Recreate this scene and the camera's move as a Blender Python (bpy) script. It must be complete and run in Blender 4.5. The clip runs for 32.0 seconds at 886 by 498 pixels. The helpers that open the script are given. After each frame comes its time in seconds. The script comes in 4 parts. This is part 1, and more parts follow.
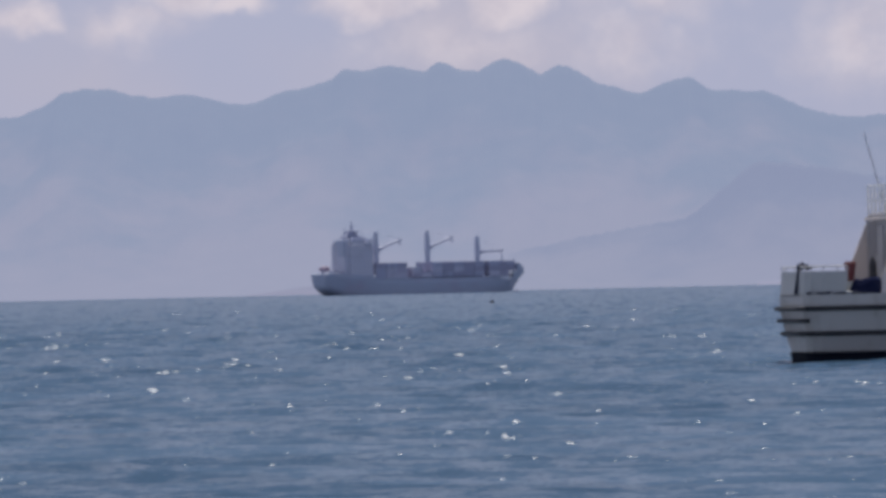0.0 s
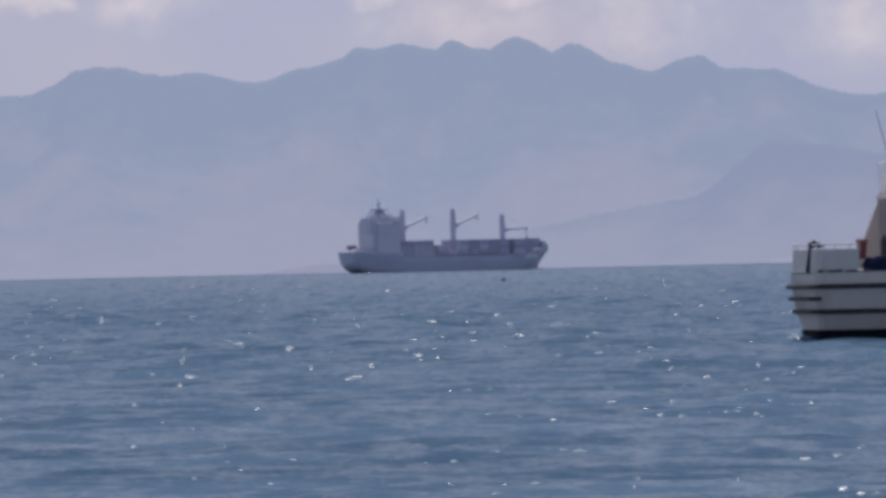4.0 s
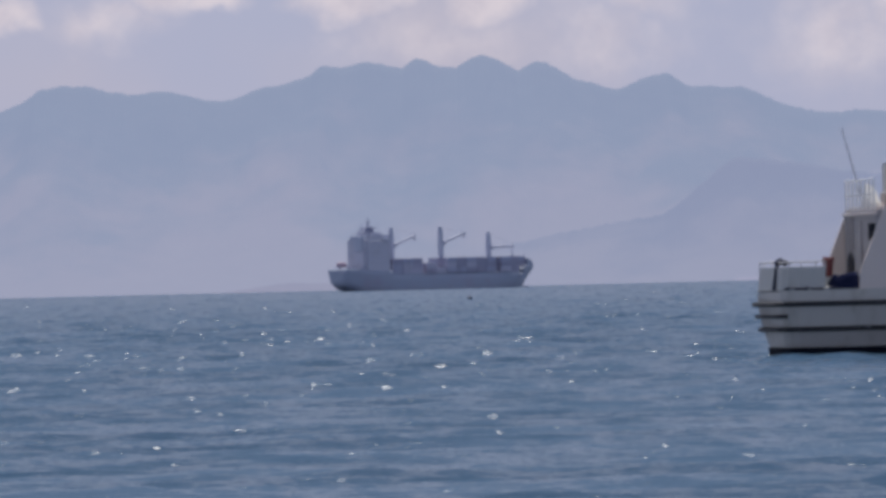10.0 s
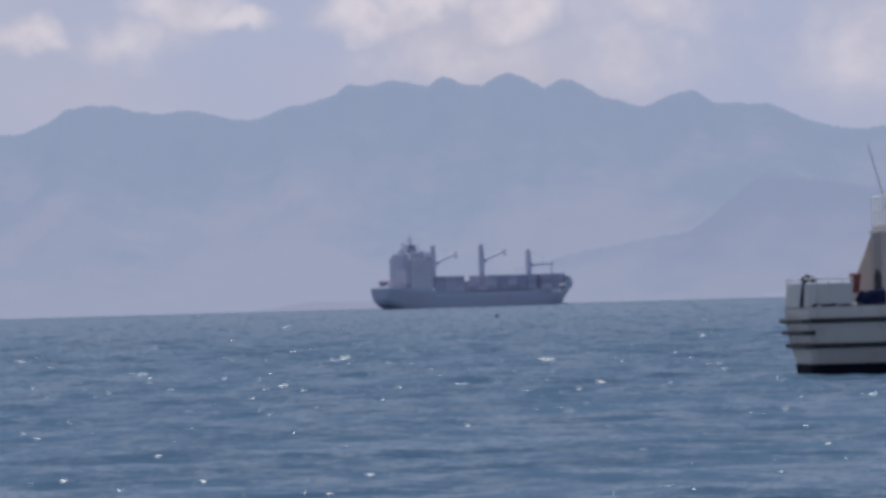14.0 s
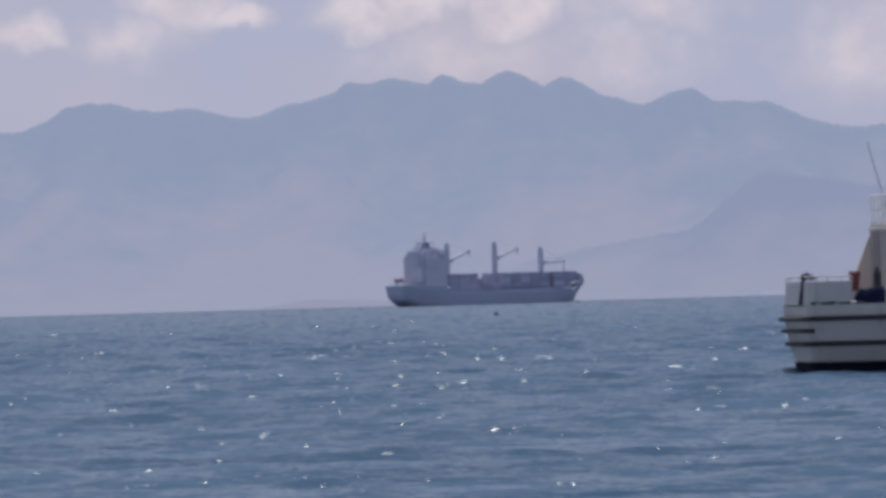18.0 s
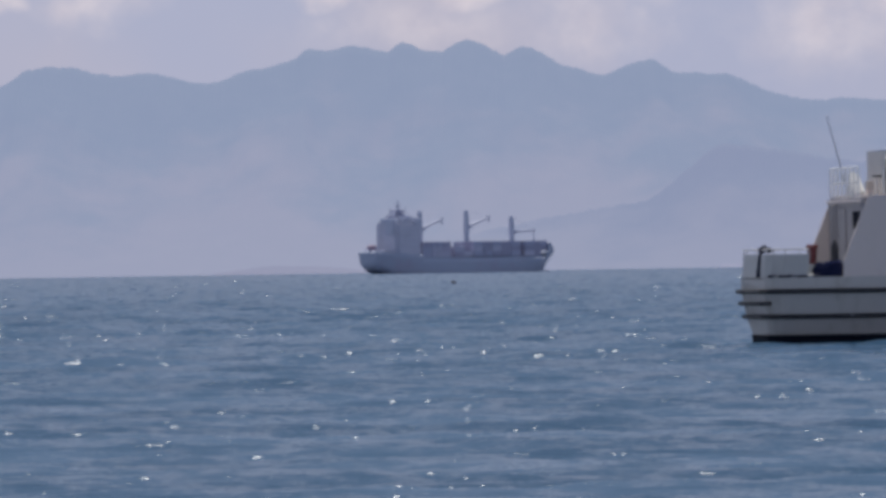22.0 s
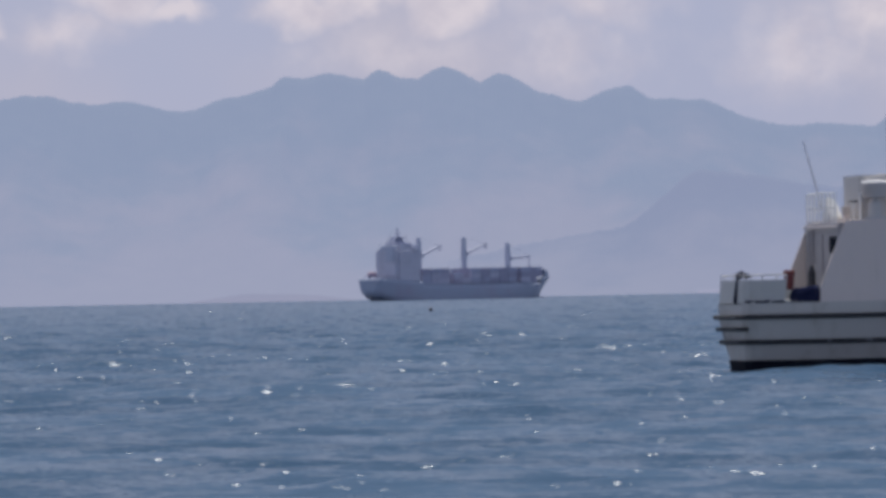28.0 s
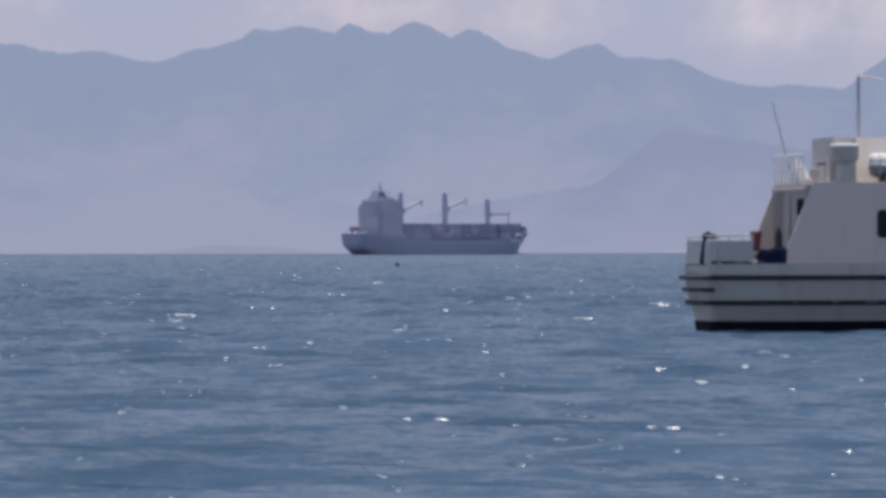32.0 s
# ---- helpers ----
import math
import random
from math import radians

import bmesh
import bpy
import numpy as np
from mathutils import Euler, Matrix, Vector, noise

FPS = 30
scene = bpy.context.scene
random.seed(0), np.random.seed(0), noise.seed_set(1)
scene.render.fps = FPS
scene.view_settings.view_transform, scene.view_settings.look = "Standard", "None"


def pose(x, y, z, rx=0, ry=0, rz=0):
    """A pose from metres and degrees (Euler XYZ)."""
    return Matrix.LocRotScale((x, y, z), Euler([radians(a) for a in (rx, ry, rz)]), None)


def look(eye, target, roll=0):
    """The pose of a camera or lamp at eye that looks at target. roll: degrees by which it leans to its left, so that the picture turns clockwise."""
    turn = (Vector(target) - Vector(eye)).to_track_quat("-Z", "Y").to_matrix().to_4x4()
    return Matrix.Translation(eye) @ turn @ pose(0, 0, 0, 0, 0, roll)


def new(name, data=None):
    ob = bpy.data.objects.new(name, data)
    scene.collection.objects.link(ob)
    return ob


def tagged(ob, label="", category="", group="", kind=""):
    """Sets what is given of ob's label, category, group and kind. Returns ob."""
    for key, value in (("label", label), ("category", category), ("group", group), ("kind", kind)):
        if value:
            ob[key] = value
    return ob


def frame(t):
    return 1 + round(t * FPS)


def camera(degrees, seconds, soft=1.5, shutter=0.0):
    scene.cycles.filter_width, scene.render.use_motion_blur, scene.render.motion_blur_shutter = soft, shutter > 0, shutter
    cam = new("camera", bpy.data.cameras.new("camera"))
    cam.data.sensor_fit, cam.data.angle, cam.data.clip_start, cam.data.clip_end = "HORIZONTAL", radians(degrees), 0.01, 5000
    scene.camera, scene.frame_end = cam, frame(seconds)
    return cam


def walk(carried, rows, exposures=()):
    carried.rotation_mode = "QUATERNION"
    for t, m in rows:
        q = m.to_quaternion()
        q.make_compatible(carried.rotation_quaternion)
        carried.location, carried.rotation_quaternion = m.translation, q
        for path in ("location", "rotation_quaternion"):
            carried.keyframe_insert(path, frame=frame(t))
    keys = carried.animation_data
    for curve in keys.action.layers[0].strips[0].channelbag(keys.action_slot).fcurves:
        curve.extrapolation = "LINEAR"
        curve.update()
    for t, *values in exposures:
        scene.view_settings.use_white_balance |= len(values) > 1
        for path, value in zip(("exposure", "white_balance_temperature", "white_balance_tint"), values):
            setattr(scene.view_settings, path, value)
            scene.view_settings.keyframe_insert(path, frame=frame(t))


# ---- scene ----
EYE = (0.0, 0.0, 2.35)
cam = camera(8.0, 32.0, soft=4.0)

# seconds, bearing to the right of north, height over the horizon, lean of the picture
PATH = [
    (0.0, -0.197, 0.357, -1.29), (0.2, -0.154, 0.276, -1.25), (0.5, -0.114, 0.197, -1.17), (0.7, -0.093, 0.268, -1.18), (1.0, -0.069, 0.169, -1.21), (1.2, -0.215, 0.106, -1.21),
    (1.5, -0.338, 0.030, -1.21), (1.7, -0.404, -0.039, -1.22), (1.8, -0.497, 0.000, -1.24), (2.0, -0.382, 0.074, -1.28), (2.2, -0.370, 0.148, -1.36), (2.3, -0.368, 0.118, -1.40),
    (2.5, -0.480, 0.208, -1.45), (2.8, -0.423, 0.262, -1.45), (3.0, -0.432, 0.267, -1.43), (3.2, -0.366, 0.208, -1.35), (3.3, -0.346, 0.275, -1.30), (3.5, -0.341, 0.157, -1.25),
    (5.5, -0.115, 0.403, -1.59), (5.7, -0.077, 0.494, -1.54), (5.8, -0.061, 0.434, -1.50), (6.0, -0.058, 0.363, -1.43), (6.2, -0.096, 0.293, -1.39), (6.5, 0.071, 0.245, -1.36),
    (6.7, 0.053, 0.230, -1.38), (7.0, -0.031, 0.337, -1.46), (7.2, -0.096, 0.264, -1.52), (7.5, -0.063, 0.293, -1.59), (7.7, -0.048, 0.345, -1.56), (8.0, -0.025, 0.300, -1.51),
    (8.2, -0.078, 0.271, -1.52), (8.5, -0.037, 0.277, -1.55), (8.7, -0.049, 0.196, -1.50), (9.0, 0.018, 0.223, -1.38), (9.2, -0.025, 0.181, -1.35), (9.5, -0.036, 0.245, -1.34),
    (10.0, 0.002, 0.320, -1.41), (10.5, -0.020, 0.310, -1.53), (11.0, 0.000, 0.451, -1.50), (11.2, -0.041, 0.310, -1.48), (11.5, -0.000, 0.166, -1.44), (11.7, 0.061, 0.143, -1.40),
    (12.0, 0.051, 0.249, -1.34), (12.5, -0.061, 0.606, -1.27), (12.7, -0.112, 0.686, -1.28), (13.0, -0.131, 0.668, -1.34), (13.2, -0.187, 0.629, -1.40), (13.5, -0.186, 0.665, -1.51),
    (14.0, -0.237, 0.489, -1.65), (14.5, -0.156, 0.305, -1.55), (14.7, -0.187, 0.286, -1.55), (15.0, -0.176, 0.409, -1.55), (15.2, -0.235, 0.422, -1.54), (15.5, -0.193, 0.401, -1.51),
    (17.5, -0.229, 0.434, -1.64), (17.7, -0.276, 0.426, -1.64), (18.0, -0.231, 0.470, -1.64), (18.2, -0.268, 0.449, -1.71), (18.5, -0.226, 0.437, -1.85), (18.7, -0.284, 0.399, -1.85),
    (19.0, -0.217, 0.310, -1.81), (19.2, -0.137, 0.266, -1.71), (19.5, -0.064, 0.189, -1.55), (19.7, 0.024, 0.066, -1.51), (20.0, 0.058, 0.200, -1.47), (20.2, 0.195, 0.264, -1.44),
    (20.5, 0.052, 0.309, -1.39), (21.0, 0.095, 0.384, -1.22), (21.2, 0.116, 0.288, -1.10), (21.3, 0.125, 0.227, -1.04), (21.5, 0.212, 0.068, -0.94), (21.7, 0.202, -0.036, -0.90),
    (22.0, 0.143, 0.175, -0.90), (22.5, 0.186, 0.341, -0.92), (22.7, 0.166, 0.451, -0.93), (23.0, 0.170, 0.395, -0.94), (23.2, 0.196, 0.444, -0.97), (23.5, 0.104, 0.440, -1.01),
    (23.7, 0.119, 0.326, -1.02), (24.0, 0.049, 0.229, -1.04), (24.2, 0.087, 0.192, -1.05), (24.5, 0.079, 0.191, -1.08), (25.0, 0.065, 0.320, -1.13), (25.2, 0.105, 0.305, -1.16),
    (25.5, 0.107, 0.326, -1.20), (27.5, 0.358, 0.497, -1.28), (27.7, 0.388, 0.465, -1.25), (28.0, 0.355, 0.416, -1.16), (28.2, 0.452, 0.299, -1.09), (28.5, 0.554, 0.223, -0.96),
    (28.6, 0.659, 0.243, -0.90), (28.7, 0.708, 0.280, -0.83), (28.9, 0.884, 0.067, -0.68), (29.0, 0.899, -0.010, -0.61), (29.1, 0.894, -0.030, -0.56), (29.2, 0.905, -0.100, -0.51),
    (29.3, 0.905, -0.040, -0.46), (29.5, 0.857, 0.151, -0.35), (29.7, 0.957, 0.205, -0.24), (29.8, 0.968, 0.310, -0.19), (30.0, 0.965, 0.539, -0.14), (30.2, 0.899, 0.617, -0.14),
    (30.5, 0.862, 0.547, -0.15), (31.0, 0.748, 0.465, -0.15), (31.2, 0.675, 0.356, -0.12), (31.3, 0.685, 0.229, -0.10), (31.5, 0.667, 0.166, -0.07), (31.7, 0.689, 0.072, -0.08),
    (32.0, 0.648, 0.008, -0.11),
]


def aim(bearing, rise, lean):
    a, e = radians(bearing), radians(rise)
    way = Vector((math.sin(a) * math.cos(e), math.cos(a) * math.cos(e), math.sin(e)))
    return look(EYE, Vector(EYE) + way * 100, lean)


# the picture's white balance wanders a little
BALANCE = [(0.0, 0.0, 6500, 10), (13.0, 0.0, 6500, 10), (13.6, 0.0, 6350, 8), (14.2, 0.0, 6300, 7), (15.2, 0.0, 6480, 8), (18.5, 0.0, 6500, 10), (20.0, 0.0, 6460, 9), (24.0, 0.0, 6430, 9), (32.0, 0.0, 6430, 9)]
walk(cam, [(t, aim(b, e, r)) for t, b, e, r in PATH], BALANCE)

# ---- light ----
SUN_EL, SUN_AZ = 73.0, 2.0
scene.view_settings.exposure = 0.0
sun = new("sun", bpy.data.lights.new("sun", "SUN"))
sun.data.energy, sun.data.angle, sun.data.color = 4.0, radians(0.6), (1.0, 0.95, 0.88)
sun.matrix_world = look((math.sin(radians(SUN_AZ)) * math.cos(radians(SUN_EL)), math.cos(radians(SUN_AZ)) * math.cos(radians(SUN_EL)), math.sin(radians(SUN_EL))), (0, 0, 0))


class Nodes:
    """Short hand for building node trees."""

    def __init__(self, tree):
        self.t = tree
        tree.nodes.clear()

    def add(self, kind, **kw):
        n = self.t.nodes.new(kind)
        for k, v in kw.items():
            if k == "operation":
                n.operation = v
            elif k == "blend_type":
                n.blend_type = v
            elif k == "data_type":
                n.data_type = v
            elif k == "noise_dimensions":
                n.noise_dimensions = v
            elif k == "interpolation_type":
                n.interpolation_type = v
        return n

    def link(self, a, b):
        self.t.links.new(a, b)

    def put(self, socket, v):
        if isinstance(v, bpy.types.NodeSocket):
            self.link(v, socket)
        else:
            socket.default_value = v

    def math(self, op, a, b=0.0, clamp=False):
        n = self.add("ShaderNodeMath", operation=op)
        n.use_clamp = clamp
        self.put(n.inputs[0], a)
        self.put(n.inputs[1], b)
        return n.outputs[0]

    def vmath(self, op, a, b=(0, 0, 0)):
        n = self.add("ShaderNodeVectorMath", operation=op)
        self.put(n.inputs[0], a)
        self.put(n.inputs[1], b)
        return n.outputs["Value"] if op in ("LENGTH", "DOT_PRODUCT") else n.outputs[0]

    def noise(self, vec, scale, detail=3.0, rough=0.5, distort=0.0):
        n = self.add("ShaderNodeTexNoise")
        if vec is not None:
            self.put(n.inputs["Vector"], vec)
        n.inputs["Scale"].default_value, n.inputs["Detail"].default_value = scale, detail
        n.inputs["Roughness"].default_value, n.inputs["Distortion"].default_value = rough, distort
        return n.outputs[0]

    def range(self, v, a, b, c=0.0, d=1.0, smooth=True):
        n = self.add("ShaderNodeMapRange", interpolation_type="SMOOTHSTEP" if smooth else "LINEAR")
        self.put(n.inputs[0], v)
        for i, x in zip((1, 2, 3, 4), (a, b, c, d)):
            n.inputs[i].default_value = x
        return n.outputs[0]

    def mix(self, f, a, b, blend="MIX"):
        n = self.add("ShaderNodeMix", data_type="RGBA", blend_type=blend)
        self.put(n.inputs[0], f)
        for s, v in ((n.inputs[6], a), (n.inputs[7], b)):
            self.put(s, v if isinstance(v, bpy.types.NodeSocket) else (*v[:3], 1.0))
        return n.outputs[2]


def build_world():
    w = bpy.data.worlds.new("world")
    scene.world = w
    w.use_nodes = True
    k = Nodes(w.node_tree)
    sky = k.add("ShaderNodeTexSky")
    sky.sky_type, sky.sun_disc = "NISHITA", False
    sky.sun_elevation, sky.sun_rotation = radians(SUN_EL), radians(SUN_AZ)
    sky.air_density, sky.dust_density, sky.ozone_density = 1.0, 1.0, 1.5
    clear = k.vmath("SCALE", sky.outputs[0])
    clear.node.inputs["Scale"].default_value = 0.10
    way = k.add("ShaderNodeTexCoord").outputs["Generated"]
    sep = k.add("ShaderNodeSeparateXYZ")
    k.link(way, sep.inputs[0])
    comb = k.add("ShaderNodeCombineXYZ")
    k.link(k.math("MULTIPLY", sep.outputs[0], 100.0), comb.inputs[0])
    k.link(k.math("MULTIPLY", sep.outputs[2], 100.0), comb.inputs[1])
    k.link(k.math("MULTIPLY", sep.outputs[1], 40.0), comb.inputs[2])
    uv = comb.outputs[0]
    # haze veil that thins towards the zenith
    veil = k.range(sep.outputs[2], 0.02, 0.75, 0.92, 0.35)
    broad = k.noise(uv, 0.16, 3.0, 0.55)
    veil_col = k.mix(k.range(broad, 0.35, 0.68), HAZE_BLUE, HAZE_PALE)
    lofty = k.range(sep.outputs[2], 0.10, 0.45)
    col = k.mix(veil, clear, k.mix(lofty, veil_col, HAZE_HIGH))
    # lumpy bright clouds over the ridge: bearing, height, half width, half height, weight
    warp_n = k.add("ShaderNodeTexNoise")
    k.link(uv, warp_n.inputs["Vector"])
    warp_n.inputs["Scale"].default_value, warp_n.inputs["Detail"].default_value = 0.9, 5.0
    warp = k.vmath("SCALE", k.vmath("SUBTRACT", warp_n.outputs[1], (0.5, 0.5, 0.5)))
    warp.node.inputs["Scale"].default_value = 1.2
    p = k.vmath("ADD", uv, warp)
    best = None
    for u, v, ru, rv, wt in CLOUDS:
        q = k.vmath("MULTIPLY", k.vmath("SUBTRACT", p, (u, v, 40.0)), (1 / ru, 1 / rv, 0.03))
        f = k.math("MULTIPLY", k.math("SUBTRACT", 1.0, k.vmath("LENGTH", q)), wt)
        best = f if best is None else k.math("MAXIMUM", best, f)
    puff = k.noise(uv, 1.6, 6.0, 0.6)
    amount = k.math("ADD", best, k.math("MULTIPLY", k.math("SUBTRACT", puff, 0.5), 0.7))
    high = k.math("MULTIPLY", k.range(sep.outputs[2], 0.085, 0.14), k.range(k.noise(uv, 0.22, 5.0, 0.55), 0.45, 0.65))
    mask = k.math("MULTIPLY", k.math("MAXIMUM", k.range(amount, -0.16, 0.88), high), 0.88)
    relief = k.noise(k.vmath("ADD", uv, (3.0, 0.35, 0.0)), 1.1, 5.0, 0.6)
    cloud = k.mix(k.range(relief, 0.32, 0.66), CLOUD_SHADE, CLOUD_LIT)
    # unseen clouds above the view are made bluer to tint what the water mirrors
    col = k.mix(mask, col, k.mix(k.range(sep.outputs[2], 0.10, 0.22), cloud, CLOUD_HIGH))
    bg = k.add("ShaderNodeBackground")
    k.link(col, bg.inputs[0])
    bg.inputs[1].default_value = 1.0
    out = k.add("ShaderNodeOutputWorld")
    k.link(bg.outputs[0], out.inputs[0])


CLOUD_HIGH = (0.535, 0.575, 0.665)
HAZE_BLUE, HAZE_PALE, CLOUD_LIT, CLOUD_SHADE, HAZE_HIGH = (0.403, 0.422, 0.585), (0.48, 0.453, 0.568), (0.71, 0.64, 0.69), (0.585, 0.535, 0.61), (0.17, 0.235, 0.42)
CLOUDS = [
    (-1.5, 4.62, 0.95, 0.42, 1.3), (-0.4, 4.80, 1.15, 0.50, 1.4), (0.85, 4.62, 0.95, 0.48, 1.3), (-0.1, 5.3, 2.3, 0.7, 1.2), (0.0, 3.9, 2.2, 0.6, 0.45),
    (-4.4, 4.75, 1.2, 0.6, 0.95), (-3.5, 4.52, 0.65, 0.26, 1.15), (-5.2, 4.25, 1.1, 0.45, 0.6), (-6.8, 4.35, 0.8, 0.3, 1.15),
    (2.6, 3.8, 1.6, 0.8, 0.45), (3.0, 4.65, 1.5, 0.7, 0.65), (6.3, 3.8, 1.5, 0.9, 0.6), (7.6, 4.4, 1.2, 0.8, 0.85), (8.6, 3.7, 1.4, 1.0, 0.5),
]
build_world()


# ---- materials ----
def material(name, colour, rough=0.6, metal=0.0, grain=8.0, stain=1.0, vary=0.12, bump=0.15, other=None, ior=1.45, streak=1.0):
    """A painted or natural surface with stains at one scale and grain at a finer one."""
    m = bpy.data.materials.new(name)
    m.use_nodes = True
    k = Nodes(m.node_tree)
    co = k.add("ShaderNodeTexCoord").outputs["Object"]
    b = k.add("ShaderNodeBsdfPrincipled")
    big, small = k.noise(k.vmath("MULTIPLY", co, (1.0, 1.0, streak)), stain, 5.0, 0.6), k.noise(co, grain, 3.0, 0.6)
    worn = other or tuple(c * 0.6 for c in colour)
    col = k.mix(k.math("MULTIPLY", k.range(big, 0.5, 0.75), min(1.0, vary * 4)), colour, worn)
    col = k.mix(k.math("MULTIPLY", small, vary), col, tuple(c * 0.5 for c in colour))
    rnd = k.add("ShaderNodeObjectInfo").outputs["Random"]
    col = k.mix(k.math("MULTIPLY", rnd, vary * 0.6), col, tuple(min(1, c * 1.25) for c in colour))
    k.link(col, b.inputs["Base Color"])
    k.link(k.range(small, 0.2, 0.8, rough * 0.85, min(1.0, rough * 1.15)), b.inputs["Roughness"])
    b.inputs["Metallic"].default_value, b.inputs["IOR"].default_value = metal, ior
    bn = k.add("ShaderNodeBump")
    bn.inputs["Strength"].default_value, bn.inputs["Distance"].default_value = bump, 0.01
    k.link(small, bn.inputs["Height"])
    k.link(bn.outputs[0], b.inputs["Normal"])
    out = k.add("ShaderNodeOutputMaterial")
    k.link(b.outputs[0], out.inputs[0])
    return m


def water_material():
    """Rough sea: light that comes up out of the water, under a mirror that never grows full, as the waves hide each other's far sides."""
    m = bpy.data.materials.new("sea_water")
    m.use_nodes = True
    k = Nodes(m.node_tree)
    co = k.add("ShaderNodeTexCoord").outputs["Object"]
    geo = k.add("ShaderNodeNewGeometry")

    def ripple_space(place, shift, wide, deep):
        """Fits the ripple grain to the camera's view: it widens and lengthens with distance from the eye."""
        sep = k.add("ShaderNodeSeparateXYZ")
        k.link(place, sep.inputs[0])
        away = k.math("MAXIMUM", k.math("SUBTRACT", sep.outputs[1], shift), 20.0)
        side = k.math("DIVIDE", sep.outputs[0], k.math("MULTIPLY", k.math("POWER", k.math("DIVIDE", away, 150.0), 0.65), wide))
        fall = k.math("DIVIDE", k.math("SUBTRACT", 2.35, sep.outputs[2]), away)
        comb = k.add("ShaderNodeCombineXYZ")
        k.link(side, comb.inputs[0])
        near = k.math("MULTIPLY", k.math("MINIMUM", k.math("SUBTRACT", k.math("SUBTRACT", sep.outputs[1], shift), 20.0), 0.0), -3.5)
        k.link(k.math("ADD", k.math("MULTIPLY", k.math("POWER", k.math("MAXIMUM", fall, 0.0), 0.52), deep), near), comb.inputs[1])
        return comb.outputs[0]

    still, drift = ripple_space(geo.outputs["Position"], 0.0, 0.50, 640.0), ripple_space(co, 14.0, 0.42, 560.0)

    def tilt(place, scale, size):
        n = k.add("ShaderNodeTexNoise")
        k.link(place, n.inputs["Vector"])
        n.inputs["Scale"].default_value, n.inputs["Detail"].default_value, n.inputs["Roughness"].default_value = scale, 4.0, 0.68
        return k.vmath("MULTIPLY", k.vmath("SUBTRACT", n.outputs[1], (0.5, 0.5, 0.5)), (size * 0.8, size, 0.0))

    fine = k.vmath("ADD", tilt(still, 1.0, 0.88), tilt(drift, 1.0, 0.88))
    # mostly gentle, with a few steep crests
    steep = k.math("ADD", 0.58, k.math("MULTIPLY", k.vmath("DOT_PRODUCT", fine, fine), 20.5))
    fine = k.vmath("MULTIPLY", fine, steep)
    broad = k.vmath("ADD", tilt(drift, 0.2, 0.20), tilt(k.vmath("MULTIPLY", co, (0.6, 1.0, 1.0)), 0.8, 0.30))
    # gusts roughen some stretches more; distance from the camera scales the chop to fit the view
    gust = k.range(k.noise(k.vmath("MULTIPLY", co, (0.30, 0.06, 1.0)), 1.0, 3.0, 0.6), 0.38, 0.64, 0.92, 1.10)
    off = k.vmath("LENGTH", geo.outputs["Position"])
    gust = k.math("MULTIPLY", gust, k.math("MULTIPLY", k.math("MULTIPLY", k.range(off, 15.0, 52.0, 0.45, 1.0), k.range(off, 80.0, 220.0, 0.96, 1.38)), k.range(off, 350.0, 1500.0, 1.0, 0.7)))

    # the moored boat keeps the wind off the water beside it
    where = k.add("ShaderNodeSeparateXYZ")
    k.link(geo.outputs["Position"], where.inputs[0])
    lee = k.math("MULTIPLY", k.range(where.outputs[0], 7.0, 13.0), k.range(where.outputs[1], 152.0, 181.0))
    lee = k.math("MULTIPLY", lee, k.range(where.outputs[1], 187.0, 192.0, 1.0, 0.0))
    gust = k.math("MULTIPLY", gust, k.math("SUBTRACT", 1.0, k.math("MULTIPLY", lee, 0.84)))

    # painted dark bands for wave faces: tilted to the camera, dimming the mirror only, mostly nearby
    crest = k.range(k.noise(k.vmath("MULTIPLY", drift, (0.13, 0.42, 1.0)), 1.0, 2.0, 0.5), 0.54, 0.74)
    crest = k.math("MULTIPLY", crest, k.range(off, 75.0, 190.0, 1.0, 0.25))
    facing = k.vmath("MULTIPLY", k.vmath("NORMALIZE", k.vmath("MULTIPLY", geo.outputs["Position"], (1.0, 1.0, 0.0))), (-0.35, -0.35, 0.0))
    scaled = k.add("ShaderNodeVectorMath")
    scaled.operation = "SCALE"
    k.link(facing, scaled.inputs[0])
    k.link(crest, scaled.inputs["Scale"])

    def leaning(a, b):
        lean = k.vmath("ADD", k.vmath("MULTIPLY", fine, (a, a, a)), k.vmath("MULTIPLY", broad, (b, b, b)))
        return k.vmath("NORMALIZE", k.vmath("ADD", geo.outputs["Normal"], k.vmath("MULTIPLY", lean, gust)))

    normal = leaning(1.0, 1.0)
    patch = k.range(k.noise(k.vmath("MULTIPLY", co, (0.10, 0.22, 1.0)), 1.0, 4.0, 0.6), 0.36, 0.64)
    body = k.add("ShaderNodeBsdfDiffuse")
    k.link(k.mix(patch, SEA_DEEP, SEA_LIGHT), body.inputs["Color"])
    gloss = k.add("ShaderNodeBsdfGlossy")
    gloss.distribution = "BECKMANN"
    k.link(k.range(lee, 0.0, 1.0, 0.30, 0.08, smooth=False), gloss.inputs["Roughness"])
    gloss.inputs["Color"].default_value = (1, 1, 1, 1)
    k.link(normal, gloss.inputs["Normal"])
    fres = k.add("ShaderNodeFresnel")
    fres.inputs["IOR"].default_value = 1.333
    k.link(k.vmath("NORMALIZE", k.vmath("ADD", leaning(0.8, 1.0), scaled.outputs[0])), fres.inputs["Normal"])
    mixer = k.add("ShaderNodeMixShader")
    k.link(k.math("MULTIPLY", k.range(fres.outputs[0], 0.0, 1.0, 0.03, 0.425, smooth=False), k.range(off, 200.0, 1600.0, 1.0, 1.06)), mixer.inputs[0])
